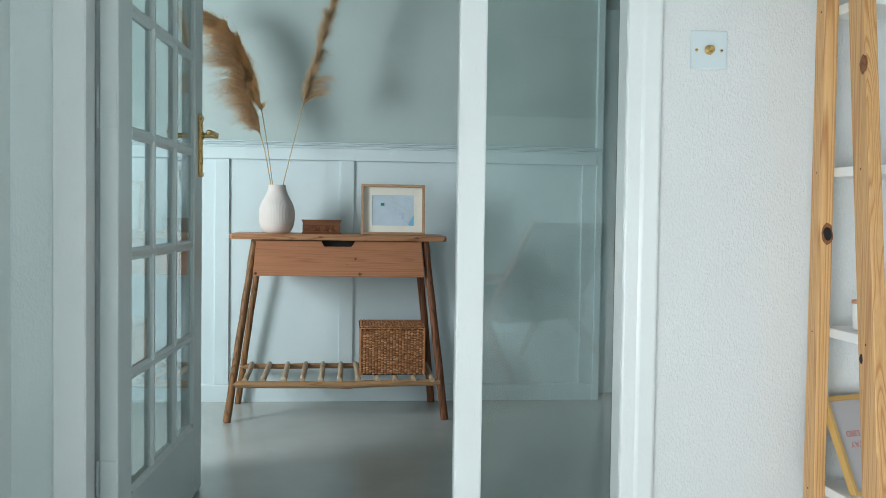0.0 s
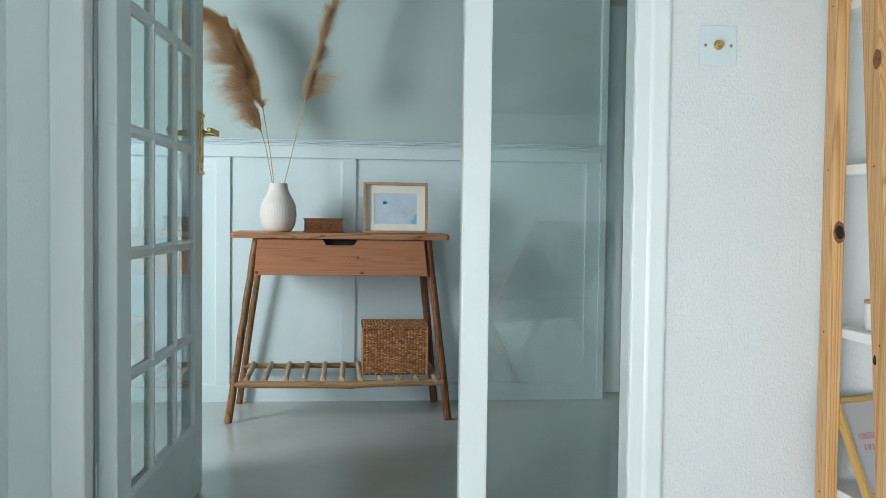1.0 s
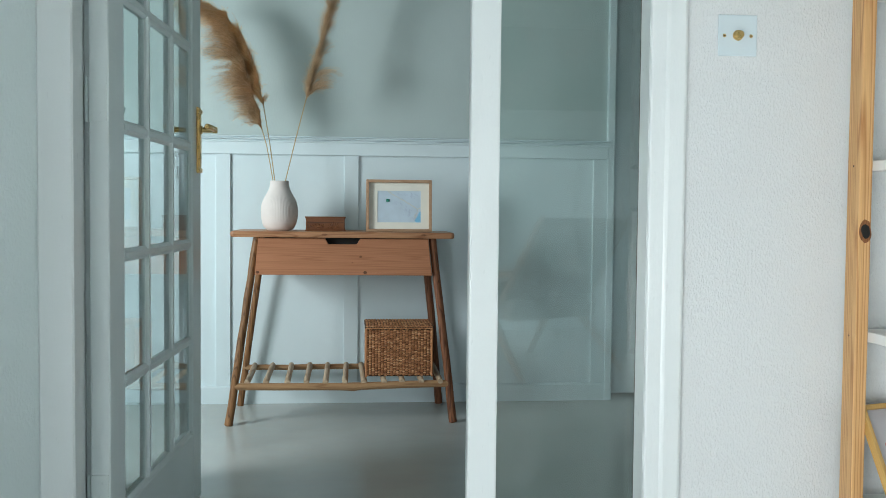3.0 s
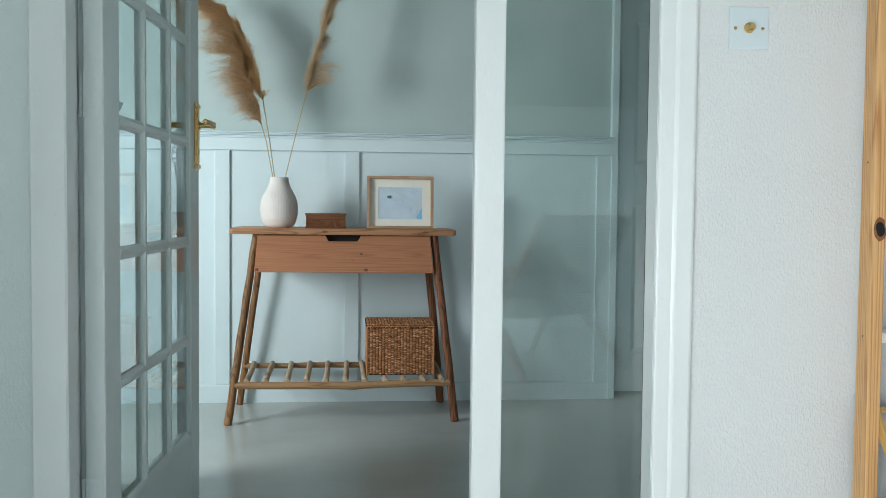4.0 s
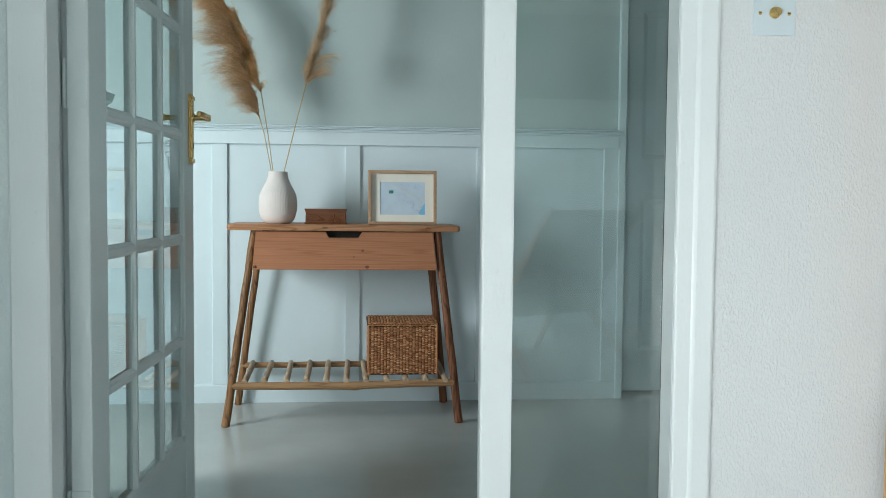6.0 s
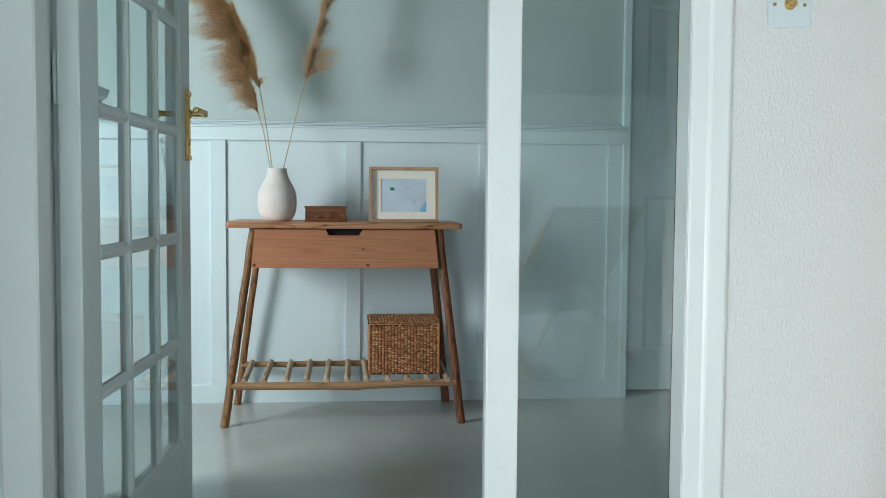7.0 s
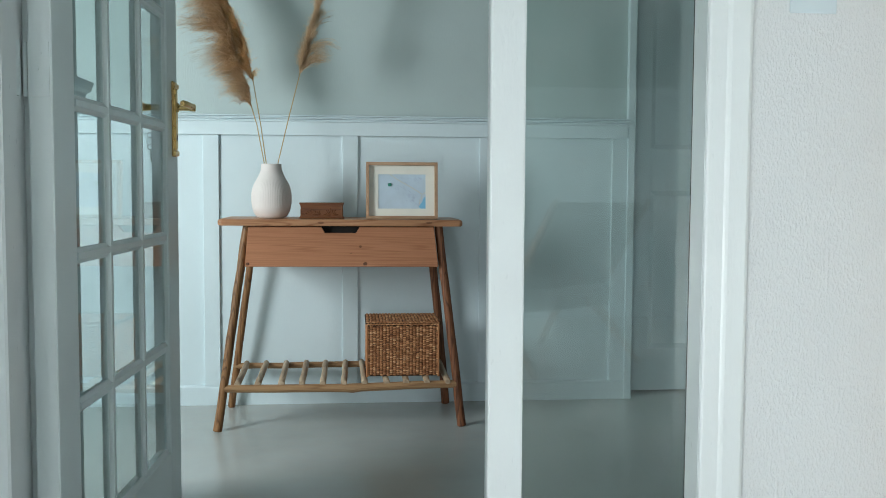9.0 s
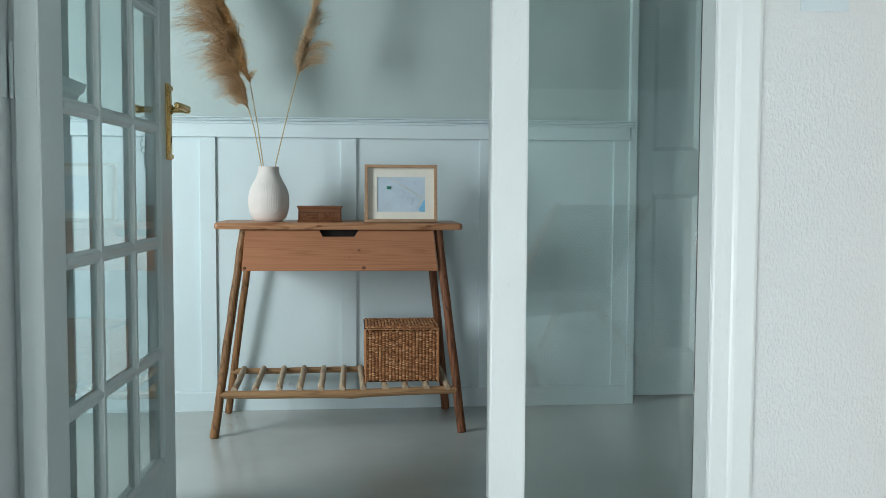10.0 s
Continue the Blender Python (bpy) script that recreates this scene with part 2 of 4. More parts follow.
# ---- building helpers ----


def link(name, bm, material, smooth=False):
    mesh = bpy.data.meshes.new(name)
    bm.normal_update()
    bm.to_mesh(mesh)
    bm.free()
    mesh.materials.append(material)
    if smooth:
        for p in mesh.polygons:
            p.use_smooth = True
        mesh.set_sharp_from_angle(angle=radians(40))
    return new(name, mesh)


def part(name, bm, material, parent, label="", smooth=False, kind=""):
    ob = link(name, bm, material, smooth)
    ob.parent = parent
    return tagged(ob, label, kind=kind)


def thing(name, label, category, m=None, group=""):
    ob = new(name)
    ob.empty_display_size = 0.05
    if m is not None:
        ob.matrix_world = m
    return tagged(ob, label, category, group)


def structure(name, bm, material, label, category, smooth=False):
    return tagged(link(name, bm, material, smooth), label, category, kind="structure")


def box(x0, x1, y0, y1, z0, z1, bevel=0.0, bm=None, segs=1):
    bm = bm or bmesh.new()
    geom = bmesh.ops.create_cube(bm, size=1.0)["verts"]
    for v in geom:
        v.co = ((x0 + x1) / 2 + v.co.x * (x1 - x0), (y0 + y1) / 2 + v.co.y * (y1 - y0), (z0 + z1) / 2 + v.co.z * (z1 - z0))
    if bevel:
        edges = list({e for v in geom for e in v.link_edges})
        bmesh.ops.bevel(bm, geom=edges, offset=bevel, segments=segs, affect="EDGES", profile=0.5)
    return bm


def prism(profile, axis, a, b, bm=None):
    """A closed outline of (p, q) swept along an axis from a to b; p, q are the other two axes in order."""
    bm = bm or bmesh.new()

    def at(p, q, s):
        return {"x": (s, p, q), "y": (p, s, q), "z": (p, q, s)}[axis]

    ends = [[bm.verts.new(at(p, q, s)) for p, q in profile] for s in (a, b)]
    n = len(profile)
    for i in range(n):
        bm.faces.new((ends[0][i], ends[0][(i + 1) % n], ends[1][(i + 1) % n], ends[1][i]))
    bm.faces.new(ends[0][::-1])
    bm.faces.new(ends[1])
    bmesh.ops.recalc_face_normals(bm, faces=bm.faces[:])
    return bm


def tube(points, radii, sides=12, bm=None, cap=True):
    bm = bm or bmesh.new()
    pts = [Vector(p) for p in points]
    rings = []
    for i, p in enumerate(pts):
        way = (pts[min(i + 1, len(pts) - 1)] - pts[max(i - 1, 0)]).normalized()
        side = way.cross(Vector((0.31, 0.95, 0.1))).normalized()
        up = side.cross(way)
        r = radii[i] if isinstance(radii, (list, tuple)) else radii
        rings.append([bm.verts.new(p + r * (math.cos(a) * side + math.sin(a) * up)) for a in (2 * math.pi * k / sides for k in range(sides))])
    for r0, r1 in zip(rings, rings[1:]):
        for k in range(sides):
            bm.faces.new((r0[k], r0[(k + 1) % sides], r1[(k + 1) % sides], r1[k]))
    if cap:
        bm.faces.new(rings[0][::-1])
        bm.faces.new(rings[-1])
    return bm


def pole(a, b, r0, r1, rng, sides=14, wobble=0.0016, steps=9):
    """A hand-cut round pole, uneven along its length, with eased ends."""
    a, b = Vector(a), Vector(b)
    pts, rad = [], []
    for i in range(steps + 1):
        s = i / steps
        p = a.lerp(b, s) + Vector([rng.uniform(-1, 1) * wobble for _ in range(3)]) * (0 < i < steps)
        pts.append(p)
        rad.append((r0 + (r1 - r0) * s) * (1 + rng.uniform(-0.04, 0.04)))
    e = (b - a).normalized() * 0.003
    pts = [pts[0], pts[0] + e] + pts[1:-1] + [pts[-1] - e, pts[-1]]
    rad = [rad[0] * 0.82, rad[0]] + rad[1:-1] + [rad[-1], rad[-1] * 0.82]
    return tube(pts, rad, sides)


def lathe(profile, sides=48, flute=None):
    """profile: (radius, z). flute(radius, z, k) may alter the radius."""
    bm = bmesh.new()
    rings = []
    for r, z in profile:
        rings.append([bm.verts.new(((flute(r, z, k) if flute else r) * math.cos(2 * math.pi * k / sides), (flute(r, z, k) if flute else r) * math.sin(2 * math.pi * k / sides), z)) for k in range(sides)])
    for r0, r1 in zip(rings, rings[1:]):
        for k in range(sides):
            bm.faces.new((r0[k], r0[(k + 1) % sides], r1[(k + 1) % sides], r1[k]))
    bm.faces.new(rings[0][::-1])
    bm.faces.new(rings[-1])
    bmesh.ops.recalc_face_normals(bm, faces=bm.faces[:])
    return bm


# ---- structure ----
H, WALL_Y, BACK = 2.40, 2.100, 4.746
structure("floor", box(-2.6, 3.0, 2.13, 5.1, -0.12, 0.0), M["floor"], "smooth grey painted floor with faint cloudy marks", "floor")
structure("floor_near", box(-2.6, 3.0, -3.4, 2.13, -0.12, 0.0), M["floor_near"], "floor of the near room, colour raised to bounce light upwards", "floor")
structure("ceiling", box(-2.6, 3.0, -3.4, 5.1, H, H + 0.12), M["ceiling"], "plain unseen ceiling, darkened to cut bounced light", "ceiling")
structure("wall_south_right", box(0.727, 2.6, WALL_Y, 2.19, 0, H), M["plaster"], "white wall with coarse textured plaster", "wall")
structure("wall_south_left", box(-0.735, -0.628, WALL_Y, 2.19, 0, H), M["plaster_lifted"], "narrow cool-white textured wall beside the doorway, colour lifted for weak light", "wall")
structure("wall_south_top", box(-0.628, 0.727, WALL_Y, 2.19, 2.06, H), M["plaster"], "white textured wall over the doorway", "wall")
structure("wall_partition", box(-2.5, -0.735, 2.09, 2.19, 0, H), M["hall_upper"], "plain painted partition wall of the hall", "wall")


def wall_with_hole(name, axis, at, thick, a0, a1, h0, h1, z0, z1, material, label):
    """A wall across `axis` at `at`, from a0 to a1, with one opening h0..h1, z0..z1."""
    bm = bmesh.new()
    for p, q, r, s in ((a0, h0, 0, H), (h1, a1, 0, H), (h0, h1, 0, z0), (h0, h1, z1, H)):
        if axis == "x":
            box(at, at + thick, p, q, r, s, bm=bm)
        else:
            box(p, q, at, at + thick, r, s, bm=bm)
    return structure(name, bm, material, label, "wall")


wall_with_hole("wall_west", "x", -0.818, 0.10, -3.2, 2.0995, -1.90, 0.60, 0.12, 2.06, M["plaster_lifted"], "cool-white textured wall with glazed doors, colour lifted for weak light")
wall_with_hole("wall_north", "y", -3.30, 0.10, -0.84, 2.7, -0.62, 0.42, 0.45, 1.75, M["grey_wall"], "grey-blue wall with an added window for a fill lamp, pale below")
structure("wall_east", box(2.6, 2.7, -3.2, 2.19, 0, H), M["plaster"], "white textured side wall", "wall")
wall_with_hole("wall_hall_west", "x", -2.50, 0.10, 2.19, 5.0, 2.48, 3.40, 0.78, 2.12, M["hall_upper"], "pale hall wall with a tall window")
wall_with_hole("wall_hall_east", "x", 2.50, 0.10, 2.19, 5.0, 2.65, 3.55, 0.70, 1.95, M["hall_upper"], "pale hall side wall, unseen, with an opening for a fill lamp")
structure("wall_hall_stub", box(-0.865, -0.79, 2.19, 3.36, 0, H), M["hall_upper"], "short painted hall wall end", "wall")
structure("trim", prism([(-0.79, 1.220), (-0.776, 1.225), (-0.766, 1.255), (-0.752, 1.264), (-0.744, 1.288), (-0.79, 1.296)], "y", 2.19, 3.372), M["panelling"], "painted moulded dado rail end", "trim")

# back wall of the hall: upper wall, panelled lower wall, dado, battens, skirting
back = structure("wall_back", box(-2.5, 1.30, BACK, 5.0, 0, H), M["hall_upper"], "blue-grey wall over pale wooden wall panelling", "wall")
part("lower_panel", box(-2.4, 1.289, BACK - 0.006, BACK, 0.05, 1.24), M["panelling"], back, "pale painted flat panel")
part("dado_board", box(-2.4, 1.289, BACK - 0.033, BACK - 0.006, 1.214, 1.276, 0.0012), M["panelling"], back)
rail = [(-0.006, 1.272), (-0.038, 1.272), (-0.041, 1.275), (-0.041, 1.2785), (-0.029, 1.280), (-0.029, 1.284), (-0.044, 1.2855), (-0.046, 1.288), (-0.044, 1.2905), (-0.031, 1.292), (-0.031, 1.296), (-0.048, 1.2975), (-0.049, 1.301), (-0.046, 1.304), (-0.006, 1.307)]
part("dado_moulding", prism([(BACK + p, q) for p, q in rail], "x", -2.4, 1.302), M["panelling"], back, "moulded dado rail with fine grooves")
part("skirting", prism([(BACK - 0.006, 0), (BACK - 0.022, 0), (BACK - 0.022, 0.080), (BACK - 0.016, 0.088), (BACK - 0.006, 0.088)], "x", -2.4, 1.289), M["panelling"], back)
for x in (-2.485, -1.868, -1.253, -0.638, -0.022, 0.601, 1.219):
    part("batten", box(x, x + 0.070, BACK - 0.019, BACK - 0.006, 0.087, 1.215, 0.0015), M["panelling"], back)
structure("trim", box(1.289, 1.325, BACK - 0.028, 4.87, 0, H, 0.003), M["panelling"], "pale painted upright door casing", "trim")
structure("wall_back_right", box(1.30, 2.6, 4.91, 5.0, 0, H), M["hall_upper"], "plain wall behind the panelled door", "wall")


def panelled_door(name, x0, x1, y):
    """A closed four-panel door facing -y; mouldings sunk into the leaf."""
    d = thing(name, "closed pale painted four-panel door, in shade", "door")
    t, cols = 0.040, (x0, x0 + 0.115, (x0 + x1) / 2 - 0.05, (x0 + x1) / 2 + 0.05, x1 - 0.115, x1)
    zs = (0.012, 0.215, 0.975, 1.175, 1.90, 2.04)
    for i in (0, 2, 4):
        part("stile", box(cols[i], cols[i + 1], y, y + t, zs[0], zs[5], 0.001), M["panelling"], d)
    for j in (0, 2, 4):
        for i in (1, 3):
            part("rail", box(cols[i], cols[i + 1], y + 0.0005, y + t, zs[j], zs[j + 1]), M["panelling"], d)
    for j in (1, 3):
        for i in (1, 3):
            bm = box(cols[i], cols[i + 1], y + 0.016, y + 0.026, zs[j], zs[j + 1])
            a, b, c, e = cols[i], cols[i + 1], zs[j], zs[j + 1]
            for s in (0, 1):
                xx = (a, a + 0.022) if s == 0 else (b - 0.022, b)
                prism([(xx[s], y + 0.002), (xx[1 - s], y + 0.016), (xx[s], y + 0.016)], "z", c, e, bm)
                zz = (c, c + 0.022) if s == 0 else (e - 0.022, e)
                prism([(y + 0.002, zz[s]), (y + 0.016, zz[1 - s]), (y + 0.016, zz[s])], "x", a, b, bm)
            part("panel", bm, M["panelling"], d)
    return tagged(d, kind="structure")


panelled_door("door_2", 1.328, 2.10, 4.850)
structure("trim", box(2.102, 2.60, 4.83, 4.91, 0, H), M["hall_upper"], "painted wall beside the panelled door", "trim")

# doorway frame with its glazed side light
FY = 2.086
structure("trim", box(-0.628, -0.556, FY, 2.163, 0, 2.10, 0.004), M["gloss"], "white gloss-painted door casing", "trim")
structure("trim", box(-0.556, 0.65, FY, 2.163, 2.02, 2.10, 0.004), M["gloss"], "white gloss-painted head casing", "trim")
lining = bmesh.new()
box(-0.628, -0.588, 2.1635, 2.33, 0, 2.02, 0.002, lining)
# added stop: keeps hall light out so the hinge gap stays dark
box(-0.588, -0.5765, 2.288, 2.33, 0, 2.02, 0.002, lining)
structure("trim", lining, M["gloss"], "white-painted door lining with an added stop blocking light behind the hinges", "trim")
structure("trim", prism([(0.6476, FY + 0.004), (0.6496, FY + 0.001), (0.653, FY), (0.681, FY - 0.0005), (0.685, FY - 0.0022), (0.690, FY - 0.0035), (0.722, FY - 0.0035), (0.7275, FY - 0.001), (0.7285, FY + 0.004), (0.7285, WALL_Y - 0.0005), (0.726, WALL_Y - 0.0005), (0.726, 2.163), (0.6476, 2.163)], "z", 0, 2.10), M["gloss"], "white gloss-painted casing beside the glazing", "trim")
structure("trim", box(0.6464, 0.6475, 2.0945, 2.16, 0, 2.02), M["dark"], "dark open joint beside the casing", "trim")
structure("trim", box(0.645, 0.6463, 2.088, 2.151, 0, 2.02), M["gloss"], "painted inner lining of the glazed side", "trim")
structure("trim", prism([(0.258, FY + 0.005), (0.2595, FY + 0.0015), (0.263, FY), (0.318, FY), (0.3212, FY + 0.0015), (0.322, FY + 0.005), (0.322, 2.163), (0.290, 2.163), (0.264, 2.120), (0.258, 2.112)], "z", 0, 2.02), M["gloss"], "white gloss-painted upright post beside the doorway", "trim")
side = thing("window_1", "tall fixed glass side light with white beads", "window")
tagged(side, kind="structure")
part("bead", box(0.322, 0.3275, 2.135, 2.150, 0.1, 2.02, 0.002), M["gloss"], side)
part("bottom_rail", box(0.322, 0.6448, 2.10, 2.16, 0.0, 0.10, 0.003), M["gloss"], side)
glass = part("pane", box(0.322, 0.6448, 2.152, 2.158, 0.09, 2.03), M["glass"], side, "clear, faintly green glass pane")
glass.visible_shadow = False


def casement(name, m, w, h, label):
    """A plain white window in an opening, local x across, z up from the sill."""
    win = thing(name, label, "window", m)
    tagged(win, kind="structure")
    f = 0.05
    for x0, x1 in ((0, f), (w / 2 - f / 2, w / 2 + f / 2), (w - f, w)):
        part("window_frame", box(x0, x1, -0.02, 0.03, 0, h, 0.004), M["gloss"], win)
    for z0, z1 in ((0, f), (h - f, h)):
        part("window_frame", box(f, w - f, -0.018, 0.028, z0, z1, 0.004), M["gloss"], win)
    for x0, x1 in ((f, w / 2 - f / 2), (w / 2 + f / 2, w - f)):
        p = part("pane", box(x0, x1, 0.002, 0.006, f, h - f), M["pane"], win)
        p.visible_shadow = False
    part("window_sill", box(-0.04, w + 0.04, -0.16, -0.02, -0.03, -0.002, 0.006), M["gloss"], win)
    return win


casement("window_2", pose(-2.46, 2.48, 0.78, 0, 0, 90), 0.92, 1.34, "tall white-framed hall window added round a fill lamp, unseen")
# made-up window that frames the hall's right-hand fill lamp
casement("window_5", pose(2.54, 3.55, 0.70, 0, 0, -90), 0.90, 1.25, "white-framed hall window added round a fill lamp, unseen")
casement("window_3", pose(-0.783, -1.90, 0.12, 0, 0, 90), 2.50, 1.94, "white-framed glazed garden doors")
structure("trim", box(0.44, 2.6, -3.20, -3.185, 0, 1.75, 0.002), M["panelling"], "pale wall boarding to shoulder height", "trim")
# unseen window, added only to hold the fill lamp at the back
casement("window_4", pose(0.42, -3.26, 0.45, 0, 0, 180), 1.04, 1.30, "white-framed window added round a fill lamp, unseen")


def french_door():
    """The open glazed door: local x from the hinge, y through its thickness, z up."""
    d = tagged(thing("door_1", "open white-painted glazed door with fifteen small panes", "door", pose(-0.529, 2.265, 0.008, 0, 0, 87.03)), kind="structure")
    w, t, h = 0.972, 0.044, 1.98
    u = ((0.132, 0.330), (0.364, 0.588), (0.622, 0.842))
    g, zb = 0.012, 0.027  # glass plane from the near face; depth of the bars
    z = [(0.250, 0.522)] + [(0.246 + 0.3055 * i, 0.246 + 0.3055 * i + 0.2735) for i in range(1, 5)]
    z = [(c - 0.008, e - 0.008) for c, e in z]
    part("stile", box(0, u[0][0] - 0.0145, 0, t, 0, h, 0.0025), M["door"], d)
    part("stile", box(u[2][1] + 0.0145, w, 0, t, 0, h, 0.0025), M["door"], d)
    part("rail", box(u[0][0] - 0.0145, u[2][1] + 0.0145, 0.0006, t - 0.0006, 0, z[0][0] - 0.0145, 0.001), M["door"], d)
    part("rail", box(u[0][0] - 0.0145, u[2][1] + 0.0145, 0.0006, t - 0.0006, z[4][1] + 0.0145, h, 0.001), M["door"], d)

    def bar(a, b):
        # moulded section: flat nose, ovolo shoulders down to the glass, plainer behind
        m, n = (a + b) / 2, (b - a) / 2
        k = 0.42 * n
        return [(a, g + 0.002), (a, g - 0.003), (m - k - 0.004, 0.0062), (m - k - 0.001, 0.0035), (m - k, 0.0012), (m + k, 0.0012), (m + k + 0.001, 0.0035), (m + k + 0.004, 0.0062), (b, g - 0.003),
                (b, g + 0.002), (b - 0.002, zb - 0.004), (m + k, zb), (m - k, zb), (a + 0.002, zb - 0.004)]

    for i in (0, 1):
        part("glazing_bar", prism(bar(u[i][1], u[i + 1][0]), "z", z[0][0], z[4][1]), M["door"], d)
    for j in range(4):
        part("glazing_bar", prism([(min(max(q, 0.0018), zb - 0.0006), p) for p, q in bar(z[j][1], z[j + 1][0])], "x", u[0][0], u[2][1]), M["door"], d)
    # mouldings round the glazed field, planted on the edges of stiles and rails
    edge = [(0.0, 0.0006), (0.0025, 0.0012), (0.004, 0.004), (0.009, 0.0062), (0.0145, g - 0.003), (0.0145, g + 0.003), (0.011, zb), (0.0, 0.0434)]
    for x, k in ((u[0][0] - 0.0145, 1), (u[2][1] + 0.0145, -1)):
        part("glazing_moulding", prism([(x + k * p, q) for p, q in edge], "z", z[0][0], z[4][1]), M["door"], d)
    for zz, k in ((z[0][0] - 0.0145, 1), (z[4][1] + 0.0145, -1)):
        part("glazing_moulding", prism([(q, zz + k * p) for p, q in edge], "x", u[0][0], u[2][1]), M["door"], d)
    for a, b in u:
        for c, e in z:
            p = part("pane", box(a, b, g - 0.0015, g + 0.0015, c, e), M["pane"], d)
            p.visible_shadow = False
    # brass furniture on both faces
    for face, sgn in ((0.0, -1), (t, 1)):
        uc = 0.927
        y = lambda q: face + sgn * q
        lo, hi = 1.058, 1.268
        pl = part("handle_plate", box(uc - 0.021, uc + 0.021, min(y(0), y(0.006)), max(y(0), y(0.006)), lo, hi, 0.002), M["brass"], d, "aged brass handle plate")
        for zz in (lo + 0.006, hi - 0.016):
            part("plate_end", box(uc - 0.0225, uc + 0.0225, min(y(0.002), y(0.011)), max(y(0.002), y(0.011)), zz - 0.004, zz + 0.010, 0.002), M["brass"], pl)
        part("plate_ridge", box(uc - 0.012, uc + 0.012, min(y(0.004), y(0.010)), max(y(0.004), y(0.010)), lo + 0.018, hi - 0.02, 0.002), M["brass"], pl)
        part("keyhole", box(uc - 0.003, uc + 0.003, min(y(0.009), y(0.0108)), max(y(0.009), y(0.0108)), lo + 0.045, lo + 0.062), M["dark"], pl)
        zl = 1.196
        n = 0.030 if sgn > 0 else 0.046
        bm = tube([(uc, y(0.006), zl), (uc, y(0.014), zl), (uc, y(0.016), zl), (uc, y(n), zl), (uc, y(n + 0.002), zl), (uc, y(n + 0.014), zl), (uc, y(n + 0.016), zl)], [0.013, 0.013, 0.0085, 0.0085, 0.0105, 0.0105, 0.008], 16)
        part("lever_neck", bm, M["brass"], d, "brass lever neck", True)
        bm = tube([(uc + 0.006, y(n + 0.008), zl), (uc - 0.02, y(n + 0.008), zl + 0.002), (uc - 0.06, y(n + 0.006), zl + 0.004), (uc - 0.098, y(n + 0.004), zl + 0.003), (uc - 0.104, y(n + 0.004), zl + 0.002)], [0.008, 0.009, 0.0085, 0.009, 0.006], 12)
        part("lever", bm, M["brass"], d, "curved brass lever", True)
    for zz in (0.243, 1.137, 1.78):
        hg = part("hinge", tube([(0.004, 0.0495, zz), (0.004, 0.0495, zz + 0.10)], 0.0040, 12), M["door"], d, "painted butt hinge", True)
        for k in range(5):
            part("knuckle", tube([(0.004, 0.0495, zz + 0.02 * k + 0.0008), (0.004, 0.0495, zz + 0.02 * k + 0.0192)], 0.0044, 14), M["door"], hg, "", True)
        part("hinge_leaf", box(-0.0025, 0.0, 0.004, 0.042, zz, zz + 0.10), M["door"], hg)
        part("hinge_leaf", box(-0.060, -0.007, 0.0535, 0.0575, zz, zz + 0.10), M["door"], hg)
        for k in (0.02, 0.05, 0.08):
            part("screw", tube([(-0.0022, 0.020 + 0.006 * (k == 0.05), zz + k), (-0.0034, 0.020 + 0.006 * (k == 0.05), zz + k)], 0.0036, 12), M["door"], hg, "painted screw head", True)
    return d


french_door()
# key hanging from a ring on the far face of the door
key = thing("door_key", "old dull metal key hanging in the door lock", "key", pose(-0.529, 2.265, 0.008, 0, 0, 87.03) @ pose(0.927, 0.044, 1.118) @ Matrix.Diagonal((0.8, 0.8, 0.72, 1)))
part("shank", tube([(0, 0.012, 0), (0, 0.021, 0)], 0.0035, 10), M["steel"], key)


def ring(cx, cy, cz, r, w, plane="xz", sides=20):
    pts = [(cx + r * math.cos(a), cy, cz + r * math.sin(a)) if plane == "xz" else (cx, cy + r * math.cos(a), cz + r * math.sin(a)) for a in (2 * math.pi * k / sides for k in range(sides + 1))]
    return tube(pts, w, 6, cap=False)


part("bow", ring(0, 0.024, 0, 0.012, 0.0022, "yz"), M["steel"], key, smooth=True)
part("key_ring", ring(0, 0.026, -0.022, 0.014, 0.0012, "yz"), M["steel"], key, smooth=True)
hang = part("hanging_key", ring(0, 0.026, -0.046, 0.011, 0.0024, "yz"), M["steel"], key, smooth=True)
part("blade", tube([(0, 0.026, -0.057), (0, 0.024, -0.108)], 0.0028, 8), M["steel"], hang)
part("bit", box(-0.0015, 0.0015, 0.010, 0.024, -0.107, -0.092), M["steel"], hang)


# ---- things in the hall ----


def wpart(name, bm, material, parent, label="", smooth=False, kind="", top=None):
    """A part whose mesh is given in the world's metres."""
    m = (top or parent).matrix_basis.inverted()
    bm.transform(m)
    return part(name, bm, material, parent, label, smooth, kind)


